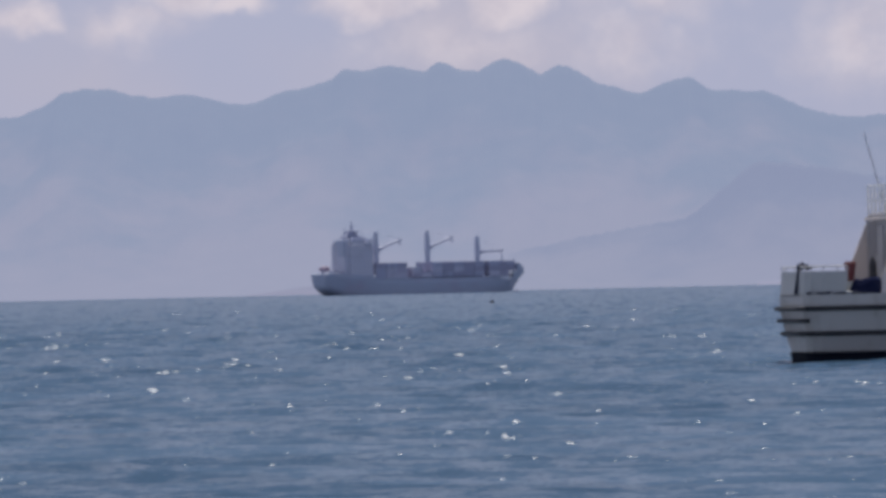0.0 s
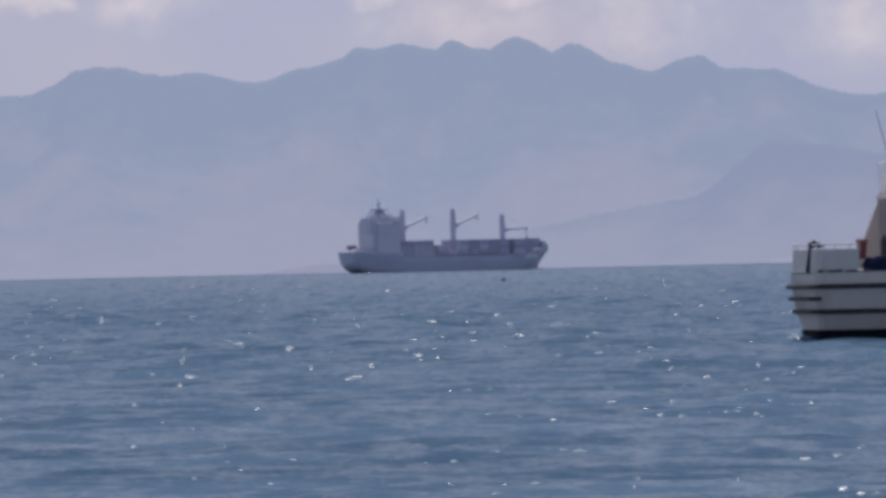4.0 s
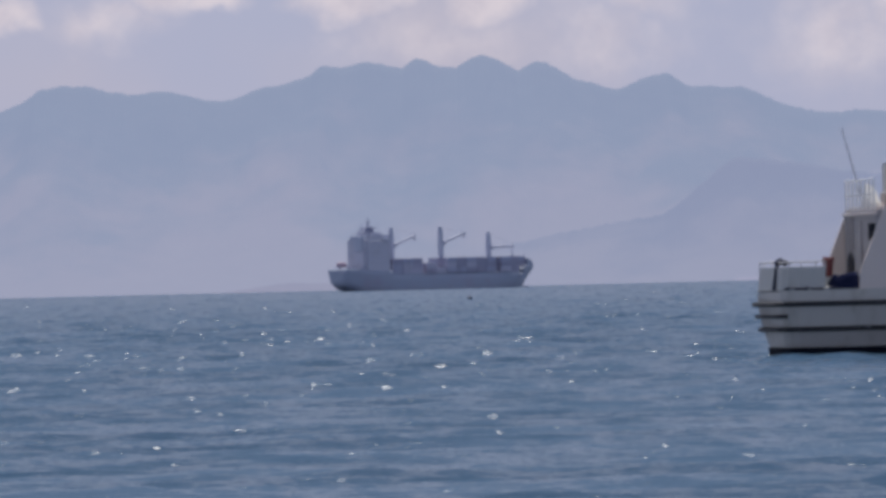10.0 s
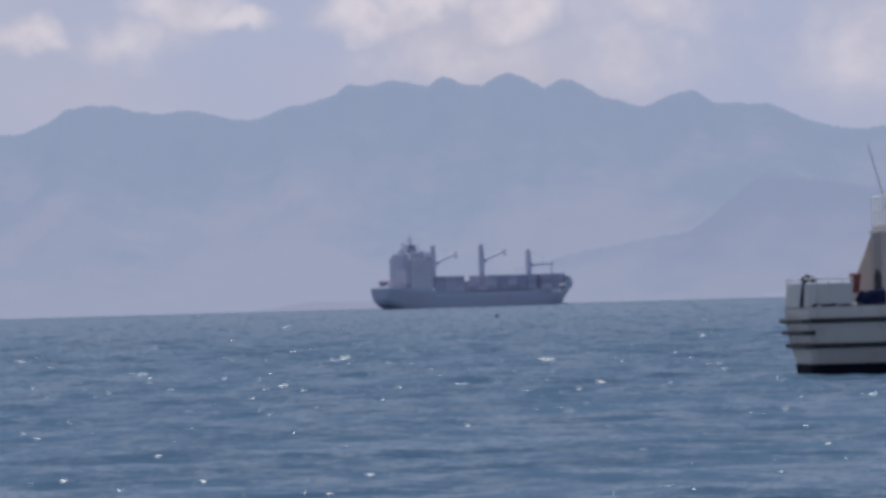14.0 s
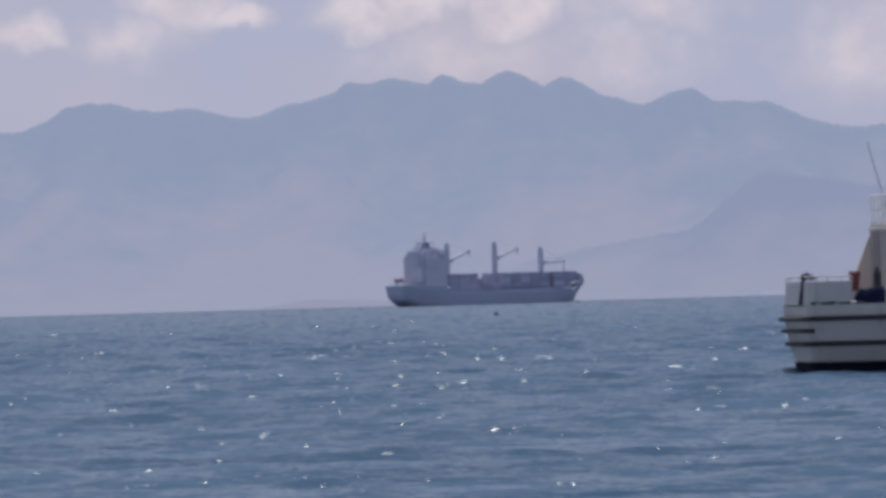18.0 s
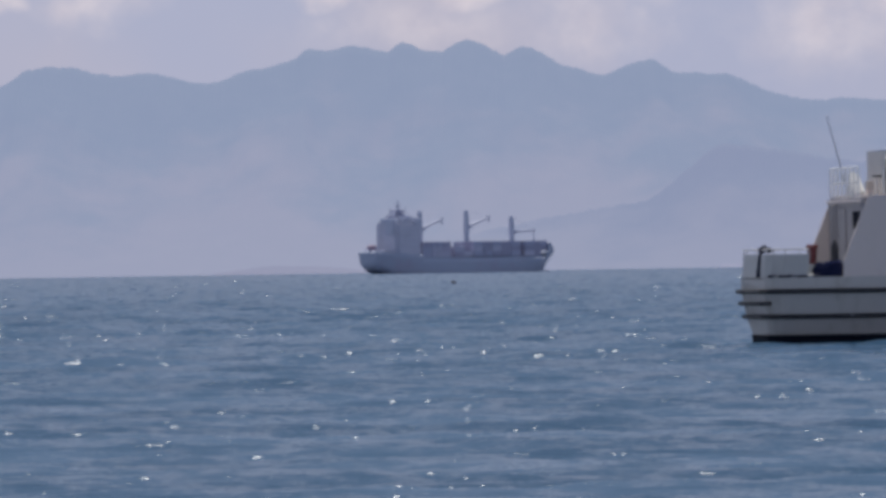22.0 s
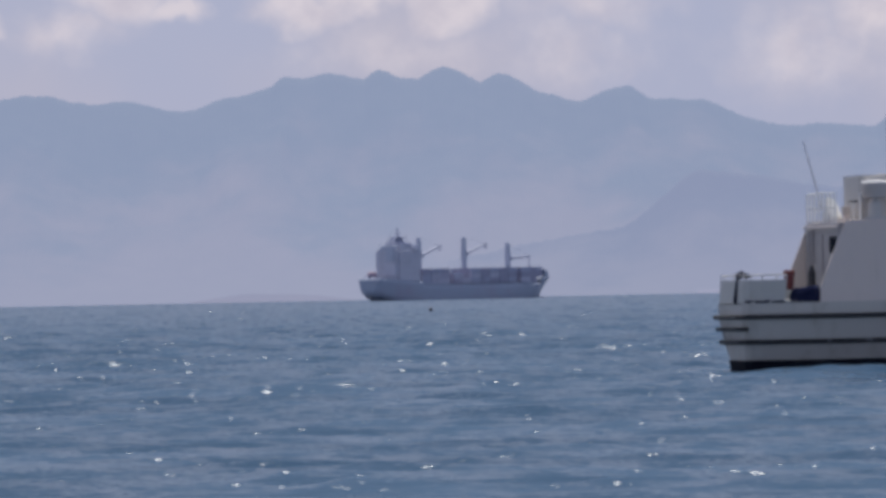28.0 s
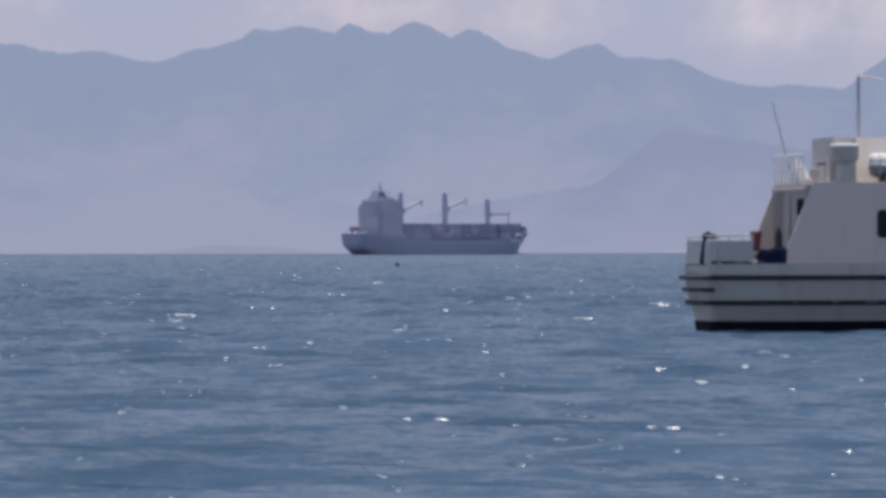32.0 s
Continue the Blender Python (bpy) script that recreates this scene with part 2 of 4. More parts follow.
    k.link(body.outputs[0], mixer.inputs[1])
    k.link(gloss.outputs[0], mixer.inputs[2])
    out = k.add("ShaderNodeOutputMaterial")
    k.link(mixer.outputs[0], out.inputs[0])
    return m


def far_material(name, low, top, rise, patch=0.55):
    """Far land seen through miles of air: a little woodland colour, the haze painted in as glow, strongest low down."""
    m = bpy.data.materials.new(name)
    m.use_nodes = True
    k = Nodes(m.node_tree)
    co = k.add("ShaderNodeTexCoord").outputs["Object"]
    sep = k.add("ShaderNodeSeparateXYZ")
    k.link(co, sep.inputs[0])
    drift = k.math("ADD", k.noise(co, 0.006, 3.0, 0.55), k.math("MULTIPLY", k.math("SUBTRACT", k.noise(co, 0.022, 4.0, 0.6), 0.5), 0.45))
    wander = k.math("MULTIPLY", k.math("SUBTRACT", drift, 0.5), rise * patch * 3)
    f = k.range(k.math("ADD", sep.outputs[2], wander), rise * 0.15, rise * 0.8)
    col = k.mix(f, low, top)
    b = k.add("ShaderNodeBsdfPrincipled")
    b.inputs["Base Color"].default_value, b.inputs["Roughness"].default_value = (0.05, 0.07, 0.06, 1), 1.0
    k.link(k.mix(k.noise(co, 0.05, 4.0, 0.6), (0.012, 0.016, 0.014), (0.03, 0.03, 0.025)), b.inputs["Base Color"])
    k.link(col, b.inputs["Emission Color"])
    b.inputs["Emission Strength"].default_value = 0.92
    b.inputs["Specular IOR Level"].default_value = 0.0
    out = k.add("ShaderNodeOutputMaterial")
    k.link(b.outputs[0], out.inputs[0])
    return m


def canvas_material():
    """Thin white cloth that lets some of the sun through."""
    m = bpy.data.materials.new("white_canvas")
    m.use_nodes = True
    k = Nodes(m.node_tree)
    weave = k.noise(k.add("ShaderNodeTexCoord").outputs["Object"], 60.0, 3.0, 0.6)
    col = k.mix(weave, (0.72, 0.71, 0.69), (0.86, 0.85, 0.83))
    front, back = k.add("ShaderNodeBsdfDiffuse"), k.add("ShaderNodeBsdfTranslucent")
    k.link(col, front.inputs["Color"])
    k.link(col, back.inputs["Color"])
    mixer = k.add("ShaderNodeMixShader")
    mixer.inputs[0].default_value = 0.45
    k.link(front.outputs[0], mixer.inputs[1])
    k.link(back.outputs[0], mixer.inputs[2])
    out = k.add("ShaderNodeOutputMaterial")
    k.link(mixer.outputs[0], out.inputs[0])
    return m


SEA_DEEP, SEA_LIGHT = (0.028, 0.062, 0.109), (0.055, 0.096, 0.155)
M_SEA = water_material()
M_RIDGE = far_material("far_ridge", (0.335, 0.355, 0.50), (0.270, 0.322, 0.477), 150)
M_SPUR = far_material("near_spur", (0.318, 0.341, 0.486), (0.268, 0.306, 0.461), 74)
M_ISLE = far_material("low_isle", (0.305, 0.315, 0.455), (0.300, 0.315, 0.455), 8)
M_WHITE = material("white_boat_paint", (0.617, 0.536, 0.498), 0.45, stain=2.4, grain=30, vary=0.13, other=(0.510, 0.460, 0.420), streak=0.22)
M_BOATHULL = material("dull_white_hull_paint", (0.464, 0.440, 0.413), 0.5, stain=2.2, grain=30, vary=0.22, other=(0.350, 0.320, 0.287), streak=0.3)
M_CREAM = material("cream_boat_paint", (0.77, 0.685, 0.61), 0.5, stain=1.2, grain=30, vary=0.08)
M_GREY = material("grey_bulwark_paint", (0.450, 0.438, 0.416), 0.5, stain=1.4, grain=25, vary=0.12, other=(0.360, 0.330, 0.294))
M_RUBBER = material("black_rubber", (0.022, 0.022, 0.025), 0.7, grain=20, vary=0.2)
M_BOOT = material("dark_antifouling", (0.010, 0.012, 0.020), 0.8, grain=10, vary=0.2, ior=1.12)
M_DARK = material("dark_gear", (0.035, 0.035, 0.045), 0.6, grain=15, vary=0.2)
M_RED = material("faded_red_plastic", (0.155, 0.036, 0.036), 0.5, grain=20, vary=0.15)
M_NAVY = material("navy_tarpaulin", (0.014, 0.018, 0.050), 0.95, grain=14, vary=0.2, bump=0.4, ior=1.12)
M_STEEL = material("galvanised_pipe", (0.55, 0.55, 0.56), 0.4, 0.6, grain=40, vary=0.1)
M_PIPE = material("white_pipe_paint", (0.80, 0.80, 0.80), 0.6, grain=40, vary=0.1)
M_ROPE = material("dark_wet_rope", (0.05, 0.052, 0.075), 0.95, grain=20, vary=0.2, ior=1.12)
# lower half of the white raft: its shaded side painted in as grey
M_SHELL_SHADE = material("shaded_white_fibreglass", (0.26, 0.25, 0.26), 0.9, grain=40, vary=0.08, ior=1.2)
M_CANVAS = canvas_material()
# after recess and its fittings: darker than the white house, shade put into the colour
M_RECESS = material("shaded_recess_grey", (0.33, 0.305, 0.31), 0.6, grain=25, vary=0.15)
M_FOAM = material("sea_foam", (0.62, 0.66, 0.70), 0.9, stain=0.8, grain=3, vary=0.2)
M_RAFT = material("white_fibreglass", (0.80, 0.77, 0.755), 0.9, grain=40, vary=0.05, ior=1.2)
M_GLASS = material("dark_window_glass", (0.015, 0.016, 0.02), 0.08, grain=3, vary=0.05, bump=0.0, ior=1.25)
M_PALE_GLASS = material("pale_pane_reflection", (0.74, 0.76, 0.78), 0.2, grain=3, vary=0.1, bump=0.0)
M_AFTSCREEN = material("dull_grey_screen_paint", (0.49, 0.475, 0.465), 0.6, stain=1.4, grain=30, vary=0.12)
M_WORN = material("worn_rubber", (0.20, 0.20, 0.21), 0.7, grain=30, vary=0.3)
M_CAP = material("grey_ventilator_paint", (0.45, 0.41, 0.39), 0.6, grain=30, vary=0.12)
M_MAST = material("dark_grey_mast_paint", (0.42, 0.43, 0.48), 0.6, grain=30, vary=0.1)
M_DECK = material("worn_deck_paint", (0.30, 0.30, 0.29), 0.75, grain=20, vary=0.2)
M_WHIP = material("pale_grey_fibreglass_rod", (0.56, 0.57, 0.62), 0.6, grain=30, vary=0.1)
# ship paints, hull to lifeboat, lifted towards blue-grey: haze painted into the base colours
M_HULL = material("hazed_ship_hull", (0.332, 0.368, 0.474), 0.6, stain=0.10, grain=0.6, vary=0.2, other=(0.336, 0.316, 0.416))
M_HOUSE = material("hazed_ship_white", (0.501, 0.502, 0.599), 0.6, stain=0.1, grain=0.6, vary=0.12)
M_CRANE = material("hazed_crane_paint", (0.435, 0.459, 0.567), 0.6, stain=0.2, grain=0.8, vary=0.1)
M_JIB = material("hazed_crane_jib", (0.440, 0.454, 0.551), 0.9, stain=0.2, grain=0.8, vary=0.1, ior=1.15)
M_SHIPGLASS = material("hazed_window_glass", (0.435, 0.44, 0.54), 0.3, stain=0.2, grain=0.8, vary=0.1)
M_SHIPDARK = material("hazed_dark_fittings", (0.296, 0.316, 0.437), 0.6, stain=0.2, grain=0.8, vary=0.1)
M_BOX_A = material("hazed_container_rust", (0.365, 0.351, 0.471), 0.6, stain=0.2, grain=0.8, vary=0.15)
M_BOX_B = material("hazed_container_slate", (0.342, 0.356, 0.483), 0.6, stain=0.2, grain=0.8, vary=0.15)
M_BOX_C = material("hazed_container_pale", (0.435, 0.431, 0.546), 0.6, stain=0.2, grain=0.8, vary=0.15)
M_BOX_D = material("hazed_container_dark", (0.296, 0.297, 0.405), 0.6, stain=0.2, grain=0.8, vary=0.15)
M_ORANGE = material("hazed_lifeboat_orange", (0.30, 0.23, 0.31), 0.5, stain=0.3, grain=1, vary=0.1)
M_BIRD = material("dark_plumage", (0.014, 0.013, 0.015), 1.0, grain=60, vary=0.2, ior=1.15)
M_BUOY = material("dark_buoy", (0.10, 0.11, 0.15), 0.6, grain=4, vary=0.2)
# backlit shed wall made to glow: haze painted in as emission
M_SHED = far_material("hazed_shore_wall", (0.375, 0.385, 0.53), (0.375, 0.385, 0.53), 6)


# ---- shaping ----
def box(bm, x0, x1, y0, y1, z0, z1, bevel=0.0, m=None):
    made = bmesh.ops.create_cube(bm, size=1.0)["verts"]
    for v in made:
        v.co = Vector(((x0 + x1) / 2 + v.co.x * (x1 - x0), (y0 + y1) / 2 + v.co.y * (y1 - y0), (z0 + z1) / 2 + v.co.z * (z1 - z0)))
    if bevel:
        edges = list({e for v in made for e in v.link_edges})
        made = bmesh.ops.bevel(bm, geom=edges, offset=bevel, segments=2, affect="EDGES", profile=0.5)["verts"]
    if m is not None:
        bmesh.ops.transform(bm, matrix=m, verts=made)
    return bm


def rod(bm, a, b, r0, r1=None, seg=10):
    a, b = Vector(a), Vector(b)
    turn = (b - a).to_track_quat("Z", "Y").to_matrix().to_4x4()
    bmesh.ops.create_cone(bm, cap_ends=True, segments=seg, radius1=r0, radius2=r0 if r1 is None else r1, depth=(b - a).length,
                          matrix=Matrix.Translation((a + b) / 2) @ turn)
    return bm


def turned(bm, rings, centre=(0, 0, 0), axis="Z", seg=24):
    """A solid of revolution from (radius, height) rings."""
    loops = []
    for r, h in rings:
        loop = []
        for i in range(seg):
            a = 2 * math.pi * i / seg
            c, s = r * math.cos(a), r * math.sin(a)
            p = (c, s, h) if axis == "Z" else (h, c, s)
            loop.append(bm.verts.new(Vector(centre) + Vector(p)))
        loops.append(loop)
    for lo, hi in zip(loops, loops[1:]):
        for i in range(seg):
            bm.faces.new((lo[i], lo[(i + 1) % seg], hi[(i + 1) % seg], hi[i]))
    bm.faces.new(loops[0][::-1])
    bm.faces.new(loops[-1])
    bmesh.ops.recalc_face_normals(bm, faces=bm.faces)
    return bm


def prism(bm, outline, y0, y1):
    """A plate with that outline in x and z, from y0 to y1."""
    lo = [bm.verts.new((x, y0, z)) for x, z in outline]
    hi = [bm.verts.new((x, y1, z)) for x, z in outline]
    n = len(outline)
    bm.faces.new(lo)
    bm.faces.new(hi[::-1])
    for i in range(n):
        bm.faces.new((lo[i], hi[i], hi[(i + 1) % n], lo[(i + 1) % n]))
    bmesh.ops.recalc_face_normals(bm, faces=bm.faces)
    return bm


def loft(bm, sections, cap=True):
    loops = [[bm.verts.new(p) for p in s] for s in sections]
    for lo, hi in zip(loops, loops[1:]):
        for i in range(len(lo) - 1):
            bm.faces.new((lo[i], lo[i + 1], hi[i + 1], hi[i]))
    if cap:
        for lo, hi in zip(loops, loops[1:]):
            bm.faces.new((lo[-1], lo[0], hi[0], hi[-1]))
        bm.faces.new(loops[0])
        bm.faces.new(loops[-1][::-1])
    bmesh.ops.recalc_face_normals(bm, faces=bm.faces)
    return bm


def mesh_of(name, bm, mat, smooth=False):
    me = bpy.data.meshes.new(name)
    bm.to_mesh(me)
    bm.free()
    me.materials.append(mat)
    if smooth:
        me.polygons.foreach_set("use_smooth", [True] * len(me.polygons))
    return me


def part(name, bm, mat, parent, label="", smooth=False):
    ob = new(name, mesh_of(name, bm, mat, smooth))
    ob.parent = parent
    if label:
        ob["label"] = label
    return ob


def B():
    return bmesh.new()


# ---- sea ----
def build_sea():
    rng = np.random.default_rng(7)
    rows = list(-np.geomspace(4900, 20, 14)) + [0.0, 20.0, 35.0]
    y = 46.0
    while y < 4950:
        rows.append(y)
        y += 0.16 if y < 80 else 0.0020 * y if y < 1400 else 0.010 * y
    rows = np.array(rows)
    n = 620
    inner = np.linspace(0, 1, n)
    far = np.maximum(rows, 46.0)
    left, right = -0.105 * far - 40, 0.105 * far + 4
    xs = left[:, None] + (right - left)[:, None] * inner[None, :]
    out = np.geomspace(1, 60, 9)
    lo = left[:, None] - (4900 + left)[:, None] * ((out[::-1] - 0) / 60)[None, :]
    hi = right[:, None] + (4900 - right)[:, None] * (out / 60)[None, :]
    X = np.concatenate([lo, xs, hi], axis=1)
    Y = np.repeat(rows[:, None], X.shape[1], axis=1)
    gap = np.gradient(rows)
    Z = np.zeros_like(X)
    whole, kept = 0.0, np.zeros(len(rows))
    for i in range(76):
        # short choppy waves, and a few long low ones with longer crests
        lam = 0.6 * (4.6 / 0.6) ** rng.random() if i < 60 else 4.5 + 7.0 * rng.random()
        ang = math.pi * 0.5 + rng.normal(0, 0.62 if i < 60 else 0.14)
        kx, ky = 2 * math.pi / lam * math.cos(ang), 2 * math.pi / lam * math.sin(ang)
        amp = 0.0033 * lam ** 0.75 if i < 60 else 0.0018 * lam ** 0.75
        seen = np.clip((lam / np.maximum(gap, 0.05) - 2.2) / 2.0, 0, 1) * (rows > 40)
        Z += amp * seen[:, None] * np.sin(kx * X + ky * Y + rng.random() * 6.283)
        whole += (amp / lam) ** 2
        kept += (amp / lam * seen) ** 2
    Z *= np.minimum(np.sqrt(whole / np.maximum(kept, 1e-9)), 2.0)[:, None]
    Z[:, :9] = 0
    Z[:, -9:] = 0
    Z += 1.6 * np.abs(Z) * Z
    r, c = X.shape
    co = np.stack([X, Y, Z], axis=-1).reshape(-1, 3)
    a = (np.arange(r - 1)[:, None] * c + np.arange(c - 1)[None, :]).reshape(-1)
    quads = np.stack([a, a + 1, a + c + 1, a + c], axis=1)
    me = bpy.data.meshes.new("water")
    me.vertices.add(len(co))
    me.vertices.foreach_set("co", co.astype(np.float32).ravel())
    me.loops.add(quads.size)
    me.loops.foreach_set("vertex_index", quads.astype(np.int32).ravel())
    me.polygons.add(len(quads))
    me.polygons.foreach_set("loop_start", np.arange(0, quads.size, 4, dtype=np.int32))
    me.polygons.foreach_set("use_smooth", np.ones(len(quads), dtype=bool))
    me.update(calc_edges=True)
    me.materials.append(M_SEA)
    ob = new("water", me)
    return tagged(ob, "choppy blue-grey sea with small sunlit ripples", "sea", kind="structure")


SEA = build_sea()


# ---- far land ----
def ridge(name, crest_y, depth, x0, x1, summits, mat, label, rough=2.0, seed=0.0, cols=420, soft=1.1):
    """A range of hills: each summit is x, height, fall to the left, fall to the right, half width of its dome."""
    rows = 44
    co = []
    back = 40.0
    crest = []
    for i in range(cols):
        x = x0 + (x1 - x0) * i / (cols - 1)
        total = 0.0
        for sx, sh, fl, fr, w in summits:
            d = x - sx
            g = fl if d < 0 else fr
            total += math.exp((sh + g * w - g * math.sqrt(d * d + w * w)) / soft)
        h = max(0.0, soft * math.log(total + 1e-9))
        h += rough * noise.fractal(Vector((x * 0.035, seed, 0.0)), 1.0, 2.0, 4)
        # woods along the crest
        h += 0.85 * rough * noise.fractal(Vector((x * 0.27, seed + 5.0, 0.0)), 1.0, 2.0, 2)
        crest.append(max(h, 0.5))
    for j in range(rows):
        for i in range(cols):
            x, h = x0 + (x1 - x0) * i / (cols - 1), crest[i]
            if j <= 36:
                u = j / 36
                spur = noise.fractal(Vector((x * 0.012, u * 1.5, seed)), 1.0, 2.0, 5)
                z = h * (u ** 1.15) * (1 + 0.22 * spur * (1 - u) * u * 4)
                y = crest_y - depth * (1 - u)
            else:
                u = (j - 36) / (rows - 37)
                z, y = h * (1 - u), crest_y + back * u
            co.append((x, y, max(z, 0.0) - 0.4))
    faces = [(j * cols + i, j * cols + i + 1, (j + 1) * cols + i + 1, (j + 1) * cols + i) for j in range(rows - 1) for i in range(cols - 1)]
    me = bpy.data.meshes.new(name)
    me.from_pydata(co, [], faces)
    me.polygons.foreach_set("use_smooth", [True] * len(me.polygons))
    me.materials.append(mat)
    return tagged(new(name, me), label, "mountains", kind="structure")


RANGE = [
    (-520, 80.0, 0.20, 0.20, 30), (-420, 96.0, 0.30, 0.30, 20), (-341, 119.2, 0.11, 0.24, 23), (-292, 154.7, 0.94, 0.11, 8), (-279, 156.7, 0.44, 0.37, 4), (-263, 155.9, 0.32, 0.36, 6),
    (-241, 150.4, 0.19, 0.95, 20), (-208, 151.0, 0.15, 0.25, 6), (-124, 153.2, 0.53, 0.08, 11), (-87, 160.1, 1.60, 0.10, 8), (-85, 166.7, 1.60, 0.12, 9), (-57, 168.5, 0.28, 0.19, 6),
    (-15, 170.5, 1.23, 0.75, 8), (0, 164.6, 1.60, 0.17, 11), (33, 171.9, 0.84, 0.80, 14), (74, 166.3, 0.75, 0.72, 9), (104, 151.5, 0.64, 0.49, 3), (111, 149.9, 0.03, 1.02, 13),
    (163, 154.8, 0.53, 0.64, 10), (168, 155.6, 1.48, 1.37, 8), (197, 145.5, 0.14, 0.33, 16), (222, 144.0, 0.11, 0.55, 8), (309, 125.1, 0.23, 0.11, 11), (391, 147.0, 0.95, 0.05, 14),
    (450, 150.0, 1.00, 0.30, 30), (560, 120.0, 0.30, 0.25, 30),
]
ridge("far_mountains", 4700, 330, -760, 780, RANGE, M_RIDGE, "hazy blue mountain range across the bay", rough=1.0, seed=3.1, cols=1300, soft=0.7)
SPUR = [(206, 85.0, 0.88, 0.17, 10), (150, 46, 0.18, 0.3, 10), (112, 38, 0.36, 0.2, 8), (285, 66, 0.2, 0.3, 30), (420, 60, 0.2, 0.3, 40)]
ridge("mountain_spur", 4350, 140, 30, 700, SPUR, M_SPUR, "wooded foothill spur, pale with haze, running down to the shore", rough=1.6, seed=8.7, cols=260)
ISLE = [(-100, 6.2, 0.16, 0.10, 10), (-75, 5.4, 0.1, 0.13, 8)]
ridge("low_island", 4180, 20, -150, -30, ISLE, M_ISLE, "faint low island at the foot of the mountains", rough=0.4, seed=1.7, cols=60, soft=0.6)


def shore_shed():
    bm = B()
    box(bm, -9, 9, -4, 4, 0, 1.3, 0.2)
    prism(bm, [(-9.6, 1.3), (9.6, 1.3), (6, 2.4), (-6, 2.4)], -4.5, 4.5)
    ob = new("shore_building", mesh_of("shore_building", bm, M_SHED))
    ob.location = (201, 4165, 0.0)
    return tagged(ob, "tiny pale building on the far shore", "building")


shore_shed()


# ---- cargo ship: x forward, y to port, z up from the waterline ----
def build_ship():
    ship = tagged(new("cargo_ship"), "grey geared cargo ship with three deck cranes under way", "ship")
    stations = [  # x, half width at deck, half width at water, deck height, keel height
        (-61.4, 7.2, 5.4, 10.7, 5.6), (-60.8, 8.6, 6.4, 11.1, 3.8), (-59.2, 9.3, 7.2, 11.3, 2.3), (-56.6, 9.7, 7.8, 11.2, 0.9), (-53.0, 9.9, 8.3, 11.0, -0.6), (-49.5, 10.0, 8.8, 10.6, -2.4), (-40.0, 10.0, 9.6, 9.9, -3.0), (-33.4, 10.0, 9.8, 9.9, -3.0), (-33.0, 10.0, 9.8, 7.0, -3.0),
        (-20.0, 10.0, 10.0, 7.0, -3.0), (10.0, 10.0, 10.0, 7.0, -3.0), (30.0, 10.0, 9.4, 7.0, -3.0), (40.0, 9.6, 7.4, 7.2, -3.0), (45.0, 9.0, 5.0, 7.4, -3.0), (49.8, 7.7, 2.7, 7.6, -3.0),
        (50.0, 7.6, 2.6, 10.9, -3.0), (53.0, 6.2, 0.9, 11.1, -1.2), (54.6, 5.2, 0.5, 11.1, 2.4), (57.0, 3.7, 0.35, 11.0, 5.6), (59.4, 1.9, 0.25, 10.8, 8.2), (60.9, 0.5, 0.15, 10.5, 9.6)]
    secs = []
    for x, bd, bw, h, k in stations:
        side = []
        for i in range(7):
            f = i / 6
            z = k + (h - k) * f
            side.append((x, bw * (1 - f) + bd * f if f > 0 else bw * 0.75, z))
        secs.append([(a, -b, c) for a, b, c in reversed(side)] + side)
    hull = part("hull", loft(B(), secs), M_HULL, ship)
    hull.data.polygons.foreach_set("use_smooth", [len(p.vertices) == 4 and abs(p.normal.z) < 0.9 for p in hull.data.polygons])
    bm = B()
    rod(bm, (51.0, 0, -1.4), (57.2, 0, -0.1), 1.6, 0.8, 12)
    part("bulbous_bow", bm, M_SHIPDARK, ship)
    part("bow_wave", loft(B(), [[(56.5, -0.3, -0.1), (56.5, -0.2, 0.5), (56.5, 0.2, 0.5), (56.5, 0.3, -0.1)], [(53.0, -2.6, -0.1), (53.0, -1.6, 0.9), (53.0, 1.6, 0.9), (53.0, 2.6, -0.1)],
                               [(47.0, -6.6, -0.1), (47.0, -5.6, 0.35), (47.0, 5.6, 0.35), (47.0, 6.6, -0.1)]]), M_FOAM, ship, "thin white bow wave")
    # raised forecastle, poop rail
    part("forecastle", loft(B(), [[(53.8, -5.6, 10.9), (53.8, -5.7, 14.8), (53.8, 5.7, 14.8), (53.8, 5.6, 10.9)], [(56.6, -3.9, 10.9), (56.6, -4.0, 14.2), (56.6, 4.0, 14.2), (56.6, 3.9, 10.9)],
                                 [(59.0, -2.2, 10.7), (58.9, -2.3, 13.0), (58.9, 2.3, 13.0), (59.0, 2.2, 10.7)],
                                 [(60.7, -0.7, 10.2), (60.6, -0.8, 11.4), (60.6, 0.8, 11.4), (60.7, 0.7, 10.2)]]), M_HULL, ship)
    bm = B()
    rod(bm, (55.0, 0, 13.9), (55.0, 0, 17.4), 0.16, 0.08)
    part("foremast", bm, M_SHIPDARK, ship)
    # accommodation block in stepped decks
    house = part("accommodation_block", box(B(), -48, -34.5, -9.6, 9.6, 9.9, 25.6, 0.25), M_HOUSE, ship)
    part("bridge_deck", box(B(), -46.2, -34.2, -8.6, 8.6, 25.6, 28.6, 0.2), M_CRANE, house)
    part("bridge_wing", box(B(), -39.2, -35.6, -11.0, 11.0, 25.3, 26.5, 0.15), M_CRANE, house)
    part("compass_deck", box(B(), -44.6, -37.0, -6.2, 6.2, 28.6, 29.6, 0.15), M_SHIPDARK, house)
    for z in (12.6, 15.4, 18.2, 21.0, 23.8):
        part("deck_edge", box(B(), -48.1, -34.35, -9.72, 9.72, z - 0.08, z + 0.08), M_HOUSE, house)
    for z in (13.6, 16.4, 19.2, 22.0):
        for i in range(5):
            x = -45.6 + i * 2.4
